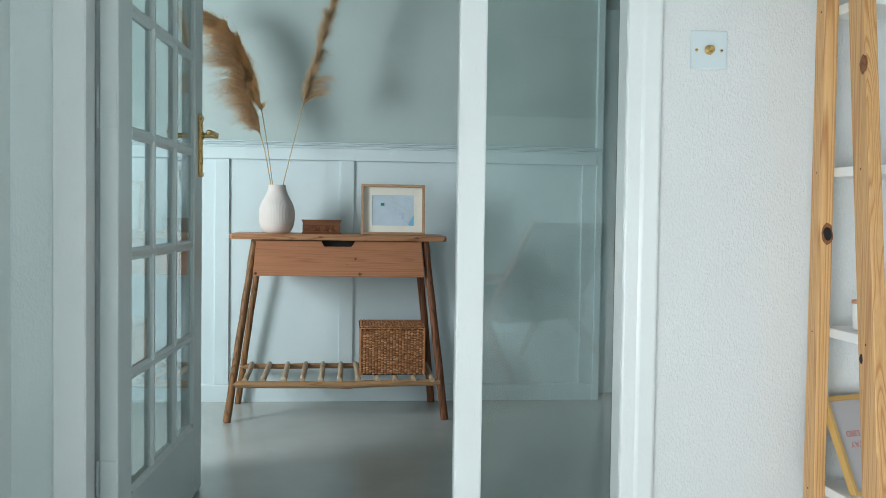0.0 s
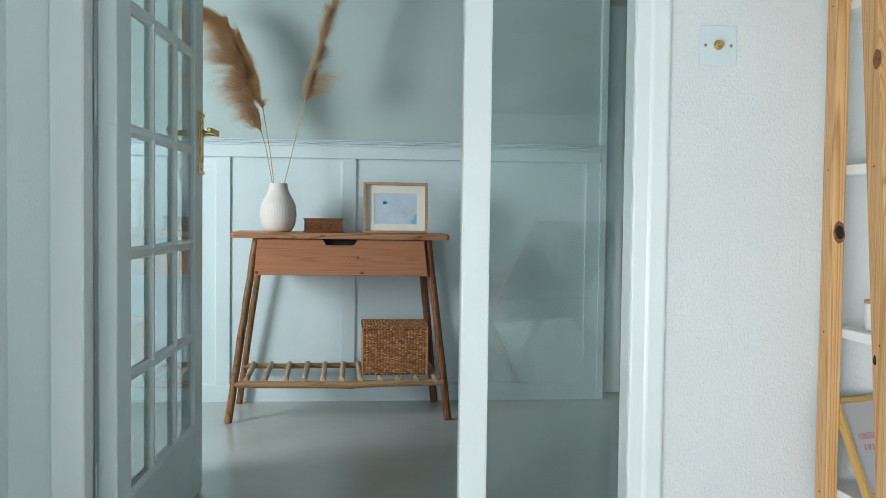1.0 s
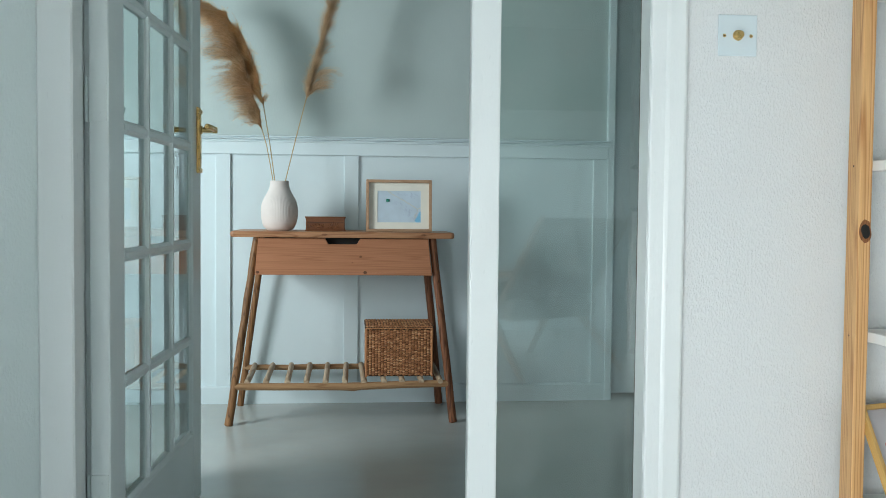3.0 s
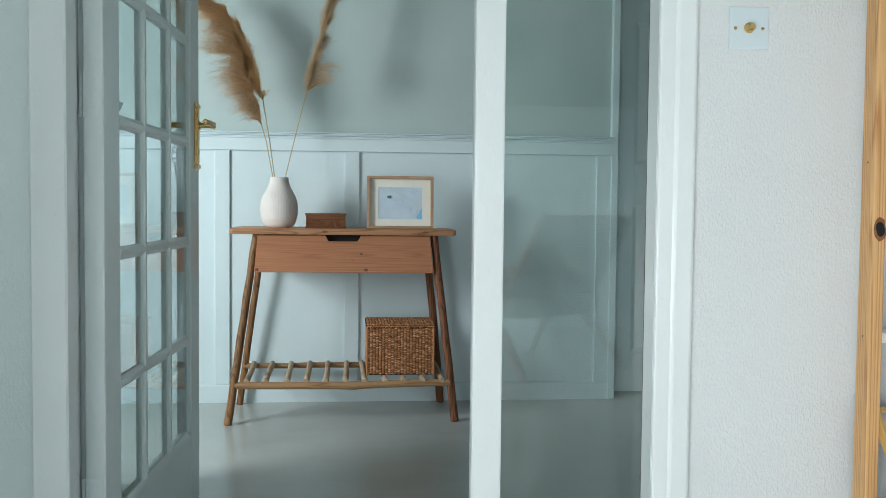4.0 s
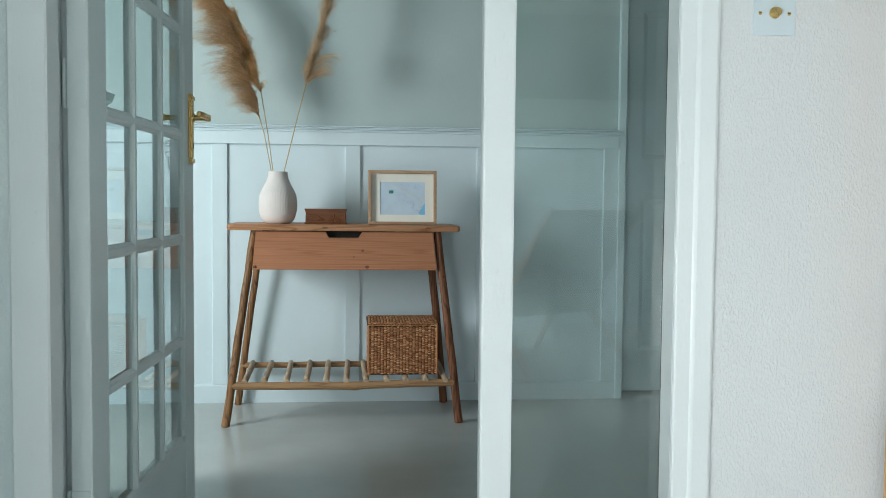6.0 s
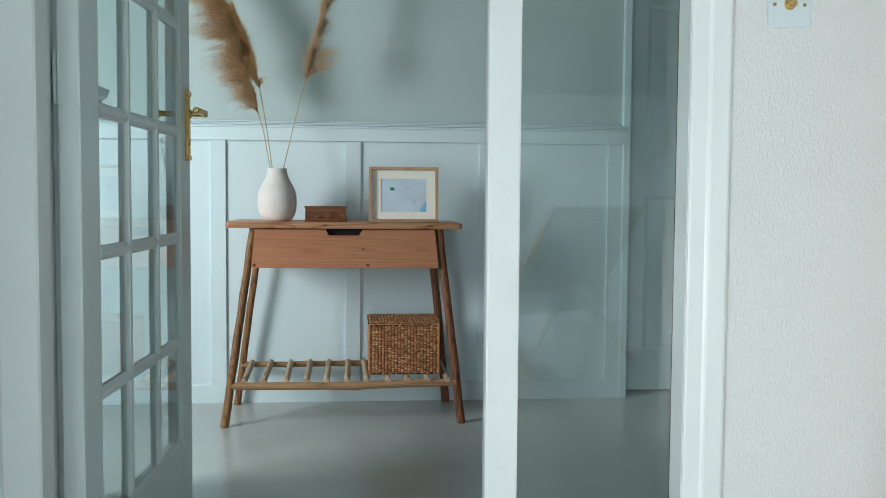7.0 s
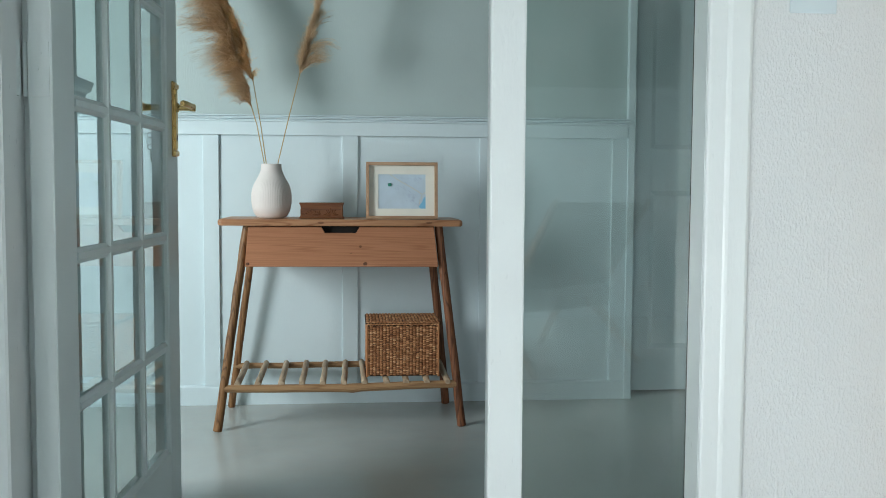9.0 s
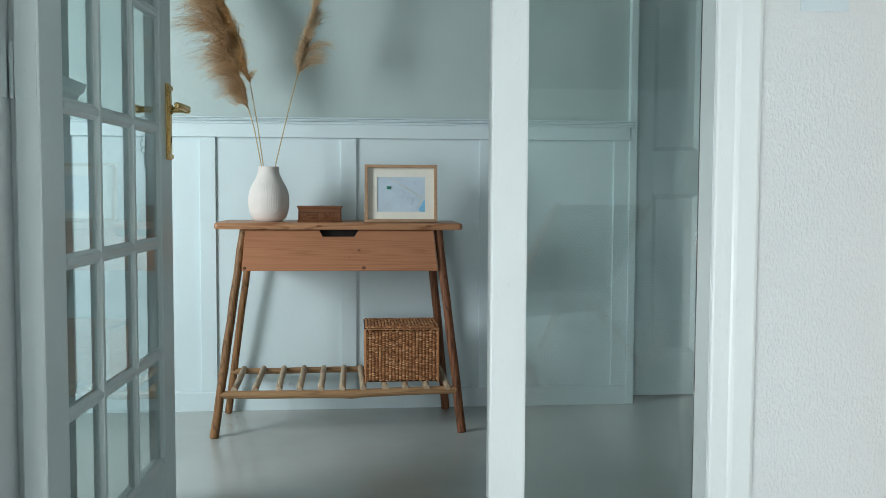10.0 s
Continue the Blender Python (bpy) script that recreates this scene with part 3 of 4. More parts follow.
def console_table():
    rng = random.Random(4)
    t = thing("console_table", "rustic wooden console table with one drawer and slatted lower shelf", "table", pose(-0.02, 4.47, 0))
    # top: thick board with rounded corners and eased, uneven edge
    bm = bmesh.new()
    outline = []
    for cx, cy, a0 in ((0.456, 4.664, 0), (-0.499, 4.664, 90), (-0.499, 4.316, 180), (0.456, 4.316, 270)):
        for k in range(7):
            a = radians(a0 + 15 * k)
            outline.append((cx + 0.018 * math.cos(a), cy + 0.018 * math.sin(a)))
    rows = []
    for off, z in ((-0.004, 0.8260), (0.0, 0.829), (0.0015, 0.839), (0.0, 0.8485), (-0.005, 0.852)):
        ring_v = []
        for x, y in outline:
            d = Vector((x + 0.02, y - 4.49)).normalized()
            ring_v.append(bm.verts.new((x + d.x * off, y + d.y * off, z + 0.0012 * math.sin(9 * x))))
        rows.append(ring_v)
    n = len(outline)
    for a, b in zip(rows, rows[1:]):
        for k in range(n):
            bm.faces.new((a[k], a[(k + 1) % n], b[(k + 1) % n], b[k]))
    bm.faces.new(rows[0][::-1])
    bm.faces.new(rows[-1])
    wpart("tabletop", bm, M["top"], t, "warm brown plank top", True)
    for kx in (-0.105, 0.335):
        k = bmesh.new()
        bmesh.ops.create_icosphere(k, subdivisions=2, radius=1.0)
        for v in k.verts:
            v.co = Vector((kx + v.co.x * 0.013, 4.2968 + v.co.y * 0.0009, 0.840 + v.co.z * 0.0045))
        wpart("knot", k, M["leg_red"], t, "dark wood knot", True)
    # legs
    for name, a, b, r0, r1, mat in (("leg", (-0.405, 4.343, 0.827), (-0.5185, 4.256, 0.0), 0.0160, 0.0178, "leg"), ("leg", (0.378, 4.343, 0.827), (0.4735, 4.275, 0.0), 0.0175, 0.0180, "leg_red"),
                                    ("leg", (-0.398, 4.635, 0.827), (-0.516, 4.682, 0.0), 0.0155, 0.0160, "leg"), ("leg", (0.365, 4.640, 0.827), (0.447, 4.692, 0.0), 0.0185, 0.0180, "leg_red")):
        wpart(name, pole(a, b, r0, r1, rng, 16), M[mat], t, "round turned pole leg", True)
    # carcass and drawer
    car = bmesh.new()
    for x0, x1 in ((-0.392, -0.378), (0.345, 0.359)):
        box(x0, x1, 4.345, 4.625, 0.668, 0.8255, bm=car)
    box(-0.392, 0.359, 4.615, 4.63, 0.668, 0.8255, bm=car)
    box(-0.378, 0.345, 4.345, 4.615, 0.664, 0.672, bm=car)
    wpart("carcass", car, M["drawer"], t)
    # black colour gives the shade behind the cut-out grip
    drawer = wpart("drawer", box(-0.375, 0.342, 4.346, 4.60, 0.674, 0.8238), M["dark"], t, "drawer box, coloured near-black for the shade inside")
    face = bmesh.new()
    out = [(-0.4105, 0.661), (0.3745, 0.659), (0.3575, 0.8225), (0.053, 0.8225), (0.037, 0.797), (-0.089, 0.797), (-0.103, 0.8225), (-0.397, 0.8225)]
    lo = [face.verts.new((x, 4.336 - (0.8225 - z) * 0.085 - 0.021, z)) for x, z in out]
    hi = [face.verts.new((x, 4.336 - (0.8225 - z) * 0.085, z)) for x, z in out]
    face.faces.new(lo)
    face.faces.new(hi[::-1])
    for k in range(8):
        face.faces.new((lo[k], hi[k], hi[(k + 1) % 8], lo[(k + 1) % 8]))
    bmesh.ops.recalc_face_normals(face, faces=face.faces[:])
    bmesh.ops.bevel(face, geom=[e for e in face.edges if all(v in lo for v in e.verts)], offset=0.0015, segments=1, affect="EDGES")
    front = wpart("drawer_front", face, M["drawer"], t, "pinkish brown pine drawer front with cut-out grip")
    for kx, kz, r in ((0.055, 0.742, 0.0065), (0.075, 0.672, 0.009), (-0.399, 0.672, 0.008), (0.017, 0.715, 0.003)):
        k = bmesh.new()
        bmesh.ops.create_icosphere(k, subdivisions=2, radius=1.0)
        for v in k.verts:
            v.co = Vector((kx + v.co.x * r, 4.3148 - (0.8225 - kz) * 0.085 + v.co.y * 0.0008, kz + v.co.z * r * 0.8))
        wpart("knot", k, M["leg_red"], front, "brown pine knot", True, top=t)
    # slatted shelf
    pts = [(-0.492, 4.272, 0.170), (-0.30, 4.273, 0.168), (-0.10, 4.276, 0.1665), (-0.01, 4.277, 0.165), (0.025, 4.277, 0.1645), (0.055, 4.278, 0.1665), (0.25, 4.281, 0.172), (0.449, 4.287, 0.174)]
    wpart("shelf_rail", tube(pts, [0.0155, 0.0165, 0.0165, 0.0172, 0.0195, 0.0172, 0.0165, 0.0160], 16), M["rail"], t, "round pale front rail with a knot", True)
    wpart("shelf_rail", pole((-0.503, 4.667, 0.188), (0.430, 4.675, 0.189), 0.0135, 0.0140, rng, 14), M["rail"], t, "", True)
    for x in (-0.437, -0.357, -0.266, -0.181, -0.096, -0.008, 0.074, 0.160, 0.246, 0.332, 0.412):
        a, b = (x + rng.uniform(-0.004, 0.004), 4.270, 0.1865), (x - 0.006 + rng.uniform(-0.006, 0.006), 4.668, 0.2005)
        wpart("shelf_rung", pole(a, b, 0.0132, 0.0128, rng, 12, 0.0012, 5), M["rung"], t, "", True)
    return t


console_table()


def basket():
    b = thing("wicker_basket", "square woven seagrass basket with lid on the table's shelf", "basket", pose(0.2315, 4.447, 0.199))
    rng = random.Random(9)
    x0, x1, y0, y1, h = -0.1515, 0.1515, -0.122, 0.122, 0.215
    part("liner", box(x0 + 0.006, x1 - 0.006, y0 + 0.006, y1 - 0.006, 0.002, h - 0.002), M["weave_dark"], b, "dark inner weave")

    def strand(bm, c, u, v, w, lu, lv, lw, slant):
        """A plump, slightly twisted loop of grass, centred at c."""
        prof = ((-1.0, 0.25), (-0.55, 0.85), (0.0, 1.0), (0.55, 0.85), (1.0, 0.25))
        rings = []
        for s, k in prof:
            o = c + u * (s * lu) + v * (slant * s * lv)
            rings.append([bm.verts.new(o + v * (k * lv * math.cos(a)) + w * (k * lw * math.sin(a))) for a in (radians(q) for q in (-10, 55, 125, 190))])
        for r0, r1 in zip(rings, rings[1:]):
            for k in range(3):
                bm.faces.new((r0[k], r0[k + 1], r1[k + 1], r1[k]))
        bm.faces.new(rings[0])
        bm.faces.new(rings[-1][::-1])

    def woven(name, origin, u, v, w, lu, lv, cols, rows, lean=0.2):
        bm = bmesh.new()
        cw, rh = lu / cols, lv / rows
        for i in range(cols):
            for j in range(rows):
                c = origin + u * ((i + 0.5) * cw + rng.uniform(-1, 1) * cw * 0.04) + v * ((j + 0.5 + (0.5 if i % 2 else 0)) * rh + rng.uniform(-1, 1) * rh * 0.15) + w * rng.uniform(-0.0006, 0.0008)
                strand(bm, c, u, v, w, cw * 0.53, rh * rng.uniform(0.52, 0.60), 0.0046 + 0.0012 * rng.random(), lean * (1 if i % 2 else -1) * rng.uniform(0.7, 1.4))
        return part(name, bm, M["weave"], b, "plaited seagrass side", True, "stuff")

    X, Y, Z = Vector((1, 0, 0)), Vector((0, 1, 0)), Vector((0, 0, 1))
    woven("weave", Vector((x0, y0 + 0.005, 0.004)), X, Z, -Y, x1 - x0, h - 0.008, 22, 27)
    woven("weave", Vector((x0 + 0.005, y0, 0.004)), Y, Z, -X, y1 - y0, h - 0.008, 18, 27)
    woven("weave", Vector((x1 - 0.005, y0, 0.004)), Y, Z, X, y1 - y0, h - 0.008, 18, 27)
    for x, y in ((x0 + 0.003, y0 + 0.003), (x1 - 0.003, y0 + 0.003), (x0 + 0.003, y1 - 0.003), (x1 - 0.003, y1 - 0.003)):
        part("corner_cord", tube([(x, y, 0.0), (x, y, h)], 0.0042, 8), M["weave"], b, smooth=True)
    lid = part("lid", box(x0 - 0.004, x1 + 0.004, y0 - 0.004, y1 + 0.004, h + 0.002, h + 0.016, 0.004), M["weave_dark"], b, "woven lid")
    bm = bmesh.new()
    for i in range(22):
        for j in range(11):
            c = Vector((x0 + (i + 0.5) * 0.303 / 22, y0 + (j + 0.5) * 0.244 / 11, h + 0.016)) + Vector((rng.uniform(-1, 1), rng.uniform(-1, 1), 0)) * 0.001
            strand(bm, c, Y, X, Z, 0.0135, 0.0068, 0.0048, 0.25 * math.sin(i * 0.9))
    part("lid_weave", bm, M["weave"], lid, smooth=True, kind="stuff")
    bm = bmesh.new()
    for z, k in ((h + 0.005, 1), (h + 0.013, -1)):
        for i in range(26):
            strand(bm, Vector((x0 + (i + 0.5) * 0.303 / 26, y0 - 0.003, z)), X, Z, -Y, 0.0068, 0.0042, 0.004, 0.5 * k)
    part("lid_rim", bm, M["weave"], lid, smooth=True, kind="stuff")
    return b


basket()

# ---- things on the table ----
vase = thing("vase", "matt blush-white ceramic vase with fine vertical ribs", "vase", pose(-0.314, 4.45, 0.8525))
prof = [(0.043, 0.0), (0.050, 0.0015), (0.059, 0.006), (0.0675, 0.0145), (0.0740, 0.026), (0.0785, 0.040), (0.0790, 0.0415), (0.0790, 0.044), (0.0815, 0.056), (0.0830, 0.072), (0.0833, 0.090), (0.0820, 0.108), (0.0785, 0.125), (0.0725, 0.142),
        (0.0640, 0.158), (0.0550, 0.174), (0.0480, 0.189), (0.0438, 0.203), (0.0420, 0.216), (0.0416, 0.2245), (0.0405, 0.2270), (0.0390, 0.2265), (0.0380, 0.221), (0.0390, 0.195), (0.030, 0.15)]


def ribs(r, z, k):
    s = max(0.0, min(1.0, (z - 0.044) / 0.008)) * max(0.0, min(1.0, (0.168 - z) / 0.02))
    return r + 0.00034 * s * (1 if k % 4 < 2 else -1)


part("body", lathe(prof, 288, ribs), M["vase"], vase, smooth=True)


def plume(name, stem_pts, head, locks, length, side, droop, mat, label, seed, lean=(0.15, 1.0), tuft=(), each=42, width=0.0005):
    """A dried pampas stem: bare stalk, then a head of wisps that rise along it and arch over.
    side: the way they arch; lean: how far, least and most; tuft: (side, how many, length, droop) near the base."""
    rng = random.Random(seed)
    t = thing(name, label, "dried grass", pose(*stem_pts[0]))
    wpart("stalk", tube(stem_pts + head[1:], [0.0022] * len(stem_pts) + [0.0018 - 0.0014 * i / len(head) for i in range(1, len(head))], 7), M["stem"], t, "thin straw-coloured stalk", True)
    hv = [Vector(p) for p in head]

    def gauss(k):
        return Vector((rng.gauss(0, k), rng.gauss(0, k), rng.gauss(0, k)))

    wisps = []
    for i in range(locks):
        at = (i + rng.random()) / locks
        wisps.append((at ** 0.9, Vector(side) * rng.uniform(*lean) + Vector((rng.gauss(0, 0.10), rng.gauss(0, 0.24), 0)), length * rng.uniform(0.6, 1.12), droop * rng.uniform(0.5, 1.3)))
    for way, n, size, fall in tuft:
        for i in range(n):
            wisps.append((rng.uniform(0.02, 0.14), Vector(way) * rng.uniform(0.55, 1.0) + Vector((0, rng.gauss(0, 0.12), 0)), size * rng.uniform(0.7, 1.05), fall * rng.uniform(0.4, 1.2)))
    verts, faces = [], []
    for n, (s0, arch, L0, fall) in enumerate(wisps):
        sway = gauss(0.045)
        main = n < locks
        for _ in range(each):
            s = min(1.0, max(0.0, s0 + rng.gauss(0, 0.010)))
            f = s * (len(hv) - 1)
            i = min(int(f), len(hv) - 2)
            p = hv[i].lerp(hv[i + 1], f - i) + gauss(0.0012)
            tan = (hv[i + 1] - hv[i]).normalized()
            env = (0.62 + 0.38 * min(1.0, s * 4)) * (1.0 - 0.45 * max(0.0, s - 0.55) / 0.45) if main else 1.0
            L = L0 * env * rng.uniform(0.55, 1.05)
            off, loose = gauss(0.06 if main else 0.03), rng.random() < 0.12
            if loose:
                off = gauss(0.13)
            w0 = width * rng.uniform(0.6, 1.5)
            path = []
            for k in range(6):
                q = k / 5
                path.append(p + L * (tan * (0.95 * q - 0.32 * q * q) + arch * (0.34 * q + 0.50 * q * q) + Vector((0, 0, -fall * q ** 3)) + (off + sway) * q + sway * math.sin(5.0 * q) * 0.25))
            base = len(verts)
            for k, c in enumerate(path):
                d = (path[min(k + 1, 5)] - path[max(k - 1, 0)]).normalized()
                e = d.cross(Vector((0.2, 0.9, 0.4))).normalized()
                g = e.cross(d)
                r = w0 * (1 - 0.13 * k)
                verts.extend(c + r * (math.cos(a) * e + math.sin(a) * g) for a in (0.3, 2.4, 4.5))
            for k in range(5):
                o = base + 3 * k
                faces.extend((o + j, o + (j + 1) % 3, o + 3 + (j + 1) % 3, o + 3 + j) for j in range(3))
            # small spikelets towards the tip
            for _ in range(4):
                q = rng.uniform(1.6, 4.99)
                i = int(q)
                c = path[i].lerp(path[i + 1], q - i)
                d = ((path[i + 1] - path[i]).normalized() + gauss(0.38)).normalized() * rng.uniform(0.005, 0.012)
                e = d.cross(Vector((0.3, 0.5, 0.8))).normalized() * rng.uniform(0.0005, 0.0009)
                o = len(verts)
                verts.extend((c - e, c + d * 0.5 + e, c + d, c + d * 0.4 - e))
                faces.append((o, o + 1, o + 2, o + 3))
    mesh = bpy.data.meshes.new("feathery_head")
    mesh.from_pydata(verts, [], faces)
    mesh.transform(t.matrix_basis.inverted())
    mesh.materials.append(M[mat])
    ob = new("feathery_head", mesh)
    ob.parent = t
    tagged(ob, "soft feathery head of arching wisps", kind="stuff")
    return t


plume("pampas_stem", [(-0.3335, 4.445, 0.90), (-0.3435, 4.445, 1.085), (-0.372, 4.448, 1.24), (-0.394, 4.45, 1.315)],
      [(-0.394, 4.45, 1.315), (-0.410, 4.45, 1.375), (-0.439, 4.45, 1.47), (-0.472, 4.45, 1.58), (-0.512, 4.45, 1.70), (-0.565, 4.45, 1.80), (-0.640, 4.45, 1.86)],
      135, 0.235, (-1.0, 0.05, 0.0), 0.36, "plume_brown", "dried brown pampas stem with a full drooping head", 21, (-0.05, 0.92))
plume("pampas_stem", [(-0.3270, 4.462, 0.90), (-0.3370, 4.462, 1.085), (-0.358, 4.466, 1.24), (-0.388, 4.468, 1.42)],
      [(-0.388, 4.468, 1.42), (-0.412, 4.466, 1.51), (-0.446, 4.464, 1.62), (-0.488, 4.462, 1.72), (-0.544, 4.46, 1.80), (-0.612, 4.46, 1.85)],
      140, 0.20, (-0.95, 0.05, 0.05), 0.28, "plume", "dried golden pampas stem with a narrower curved head", 22, (-0.20, 0.70))
plume("pampas_stem", [(-0.301, 4.440, 0.90), (-0.2855, 4.440, 1.085), (-0.236, 4.44, 1.29), (-0.195, 4.44, 1.45)],
      [(-0.195, 4.44, 1.45), (-0.168, 4.44, 1.555), (-0.136, 4.44, 1.67), (-0.100, 4.44, 1.80), (-0.062, 4.44, 1.93), (-0.03, 4.44, 2.05)],
      95, 0.165, (0.55, 0.05, 0.0), 0.08, "plume_grey", "dried grey-brown pampas stem with a loose narrow head", 23, (-0.42, 0.36), tuft=(((1.0, 0.0, 0.0), 7, 0.205, 0.34),))


def carved_box():
    b = thing("carved_box", "small dark reddish wooden box with a carved fan front", "box", pose(-0.105, 4.47, 0.8525))
    prof = [(-0.0915, 0.0), (0.0915, 0.0), (0.0900, 0.006), (0.0880, 0.012), (0.0880, 0.030), (0.0870, 0.046), (0.0885, 0.055), (0.0920, 0.061), (0.0930, 0.066), (-0.0930, 0.066), (-0.0920, 0.061), (-0.0885, 0.055), (-0.0870, 0.046), (-0.0880, 0.030), (-0.0880, 0.012), (-0.0900, 0.006)]
    part("body", prism(prof, "y", -0.05, 0.045), M["box"], b)
    part("lid_seam", box(-0.0885, 0.0885, -0.0506, -0.0498, 0.0385, 0.0398), M["dark"], b)

    def petal(cx, cz, ang, l, w):
        bm = bmesh.new()
        bmesh.ops.create_icosphere(bm, subdivisions=2, radius=1.0)
        ca, sa = math.cos(ang), math.sin(ang)
        for v in bm.verts:
            p, q = (v.co.x * 0.5 + 0.5) * l, v.co.z * w * (0.5 + 0.5 * (v.co.x * 0.5 + 0.5))
            v.co = Vector((cx + p * ca - q * sa, -0.0500 - 0.0042 * max(0.0, -v.co.y) + 0.001, cz + p * sa + q * ca))
        return bm

    for k in range(9):
        part("carved_petal", petal(0.036, 0.010, radians(12 + 19.5 * k), 0.036 if k % 2 == 0 else 0.030, 0.0042), M["box"], b, smooth=True)
    for k in range(6):
        part("carved_leaf", petal(-0.022, 0.012, radians(28 + 27 * k), 0.026 if k % 2 else 0.020, 0.0036), M["box"], b, smooth=True)
    for k in range(4):
        part("carved_leaf", petal(-0.030 - 0.010 * k, 0.026 - 0.002 * k, radians(125 + 12 * k), 0.015, 0.0032), M["box"], b, smooth=True)
    for s in (-1, 1):
        part("carved_edge", box(s * 0.084 - 0.002, s * 0.084 + 0.002, -0.0522, -0.0498, 0.008, 0.053, 0.0008), M["box"], b)
    part("base_moulding", box(-0.0925, 0.0925, -0.0535, -0.0498, 0.0005, 0.0065, 0.0012), M["box"], b)
    part("carved_band", box(-0.086, 0.086, -0.0525, -0.0498, 0.0555, 0.0600, 0.001), M["box"], b)
    return b


carved_box()


def picture_frame():
    f = thing("picture_frame", "pale oak picture frame with a mounted blue map print", "picture", pose(0.2305, 4.405, 0.8528, -4, 0, 0.5))
    w, h, t, d = 0.301, 0.2385, 0.0125, 0.030
    x0, x1 = -w / 2, w / 2

    def mitre(pts):
        bm = bmesh.new()
        a = [bm.verts.new((x, 0, z)) for x, z in pts]
        b = [bm.verts.new((x, d, z)) for x, z in pts]
        bm.faces.new(a)
        bm.faces.new(b[::-1])
        for k in range(4):
            bm.faces.new((a[k], b[k], b[(k + 1) % 4], a[(k + 1) % 4]))
        bmesh.ops.recalc_face_normals(bm, faces=bm.faces[:])
        bmesh.ops.bevel(bm, geom=bm.edges[:], offset=0.0008, segments=1, affect="EDGES")
        return bm

    part("frame_side", mitre([(x0, 0), (x1, 0), (x1 - t, t), (x0 + t, t)]), M["oak"], f)
    part("frame_side", mitre([(x0, h), (x0 + t, h - t), (x1 - t, h - t), (x1, h)]), M["oak"], f)
    part("frame_side", mitre([(x0, 0), (x0 + t, t), (x0 + t, h - t), (x0, h)]), M["oak"], f)
    part("frame_side", mitre([(x1, 0), (x1, h), (x1 - t, h - t), (x1 - t, t)]), M["oak"], f)
    part("backing", box(x0 + 0.004, x1 - 0.004, 0.024, 0.029, 0.004, h - 0.004), M["mat"], f)
    mx0, mx1, mz0, mz1 = x0 + 0.052, x1 - 0.050, 0.044, h - 0.050
    mat = bmesh.new()
    for a in ((x0 + t - 0.002, mx0, t - 0.002, h - t + 0.002), (mx1, x1 - t + 0.002, t - 0.002, h - t + 0.002), (mx0, mx1, t - 0.002, mz0), (mx0, mx1, mz1, h - t + 0.002)):
        box(a[0], a[1], 0.0185, 0.0205, a[2], a[3], bm=mat)
    part("mount", mat, M["mat"], f, "cream card mount")
    pr = part("map_print", box(mx0 - 0.001, mx1 + 0.001, 0.0212, 0.0225, mz0 - 0.001, mz1 + 0.001), M["map"], f, "pale blue printed map")
    W, Hh = mx1 - mx0, mz1 - mz0

    def strip(pts, wid, y):
        bm = bmesh.new()
        vs = []
        for i, (p, q) in enumerate(pts):
            a, c = pts[max(0, i - 1)], pts[min(len(pts) - 1, i + 1)]
            n2 = Vector((-(c[1] - a[1]), c[0] - a[0])).normalized() * wid / 2
            vs.append([bm.verts.new((mx0 + p * W + s * n2.x, yy, mz0 + q * Hh + s * n2.y)) for s in (-1, 1) for yy in (y, y + 0.0003)])
        for a, c in zip(vs, vs[1:]):
            for k, l in ((0, 2), (2, 3), (3, 1), (1, 0)):
                bm.faces.new((a[k], a[l], c[l], c[k]))
        bmesh.ops.recalc_face_normals(bm, faces=bm.faces[:])
        return bm

    sea = [(1.0, 0.0), (1.0, 0.36), (0.955, 0.30), (0.93, 0.20), (0.885, 0.13), (0.86, 0.05), (0.90, 0.0)]
    sb = bmesh.new()
    top = [sb.verts.new((mx0 + p * W, 0.0208, mz0 + q * Hh)) for p, q in sea]
    bot = [sb.verts.new((mx0 + p * W, 0.0211, mz0 + q * Hh)) for p, q in sea]
    sb.faces.new(top)
    sb.faces.new(bot[::-1])
    for k in range(7):
        sb.faces.new((top[k], bot[k], bot[(k + 1) % 7], top[(k + 1) % 7]))
    bmesh.ops.recalc_face_normals(sb, faces=sb.faces[:])
    part("map_sea", sb, M["map_sea"], pr, "blue sea patch")
    part("map_road", strip([(0.24, 1.0), (0.36, 0.88), (0.52, 0.76), (0.70, 0.62), (0.84, 0.50), (0.93, 0.42), (1.0, 0.47)], 0.0016, 0.0207), M["map_road"], pr, "sandy coast road line")
    part("map_road", strip([(0.93, 0.42), (0.91, 0.30), (0.86, 0.22), (0.88, 0.12)], 0.0014, 0.0207), M["map_road"], pr)
    rng = random.Random(12)
    for k in range(75):
        s = rng.random()
        p, q = 0.42 + 0.5 * s + rng.uniform(-0.10, 0.08), 0.74 - 0.62 * s + rng.uniform(-0.16, 0.08) if k % 3 else rng.uniform(0.72, 0.98)
        if not (0.03 < p < 0.93 and 0.04 < q < 0.95):
            continue
        a = rng.choice((-0.75, -0.65, 0.5, -0.85))
        l = rng.uniform(0.03, 0.085)
        part("map_line", strip([(p, q), (p + l * math.cos(a) * 0.8, q + l * math.sin(a))], 0.0012, 0.02085), M["map_line"], pr)
    part("map_pin", box(mx0 + 0.20 * W, mx0 + 0.28 * W, 0.016, 0.0208, mz0 + 0.65 * Hh, mz0 + 0.74 * Hh, 0.002), M["pin"], pr, "small green map marker")
    return f


picture_frame()

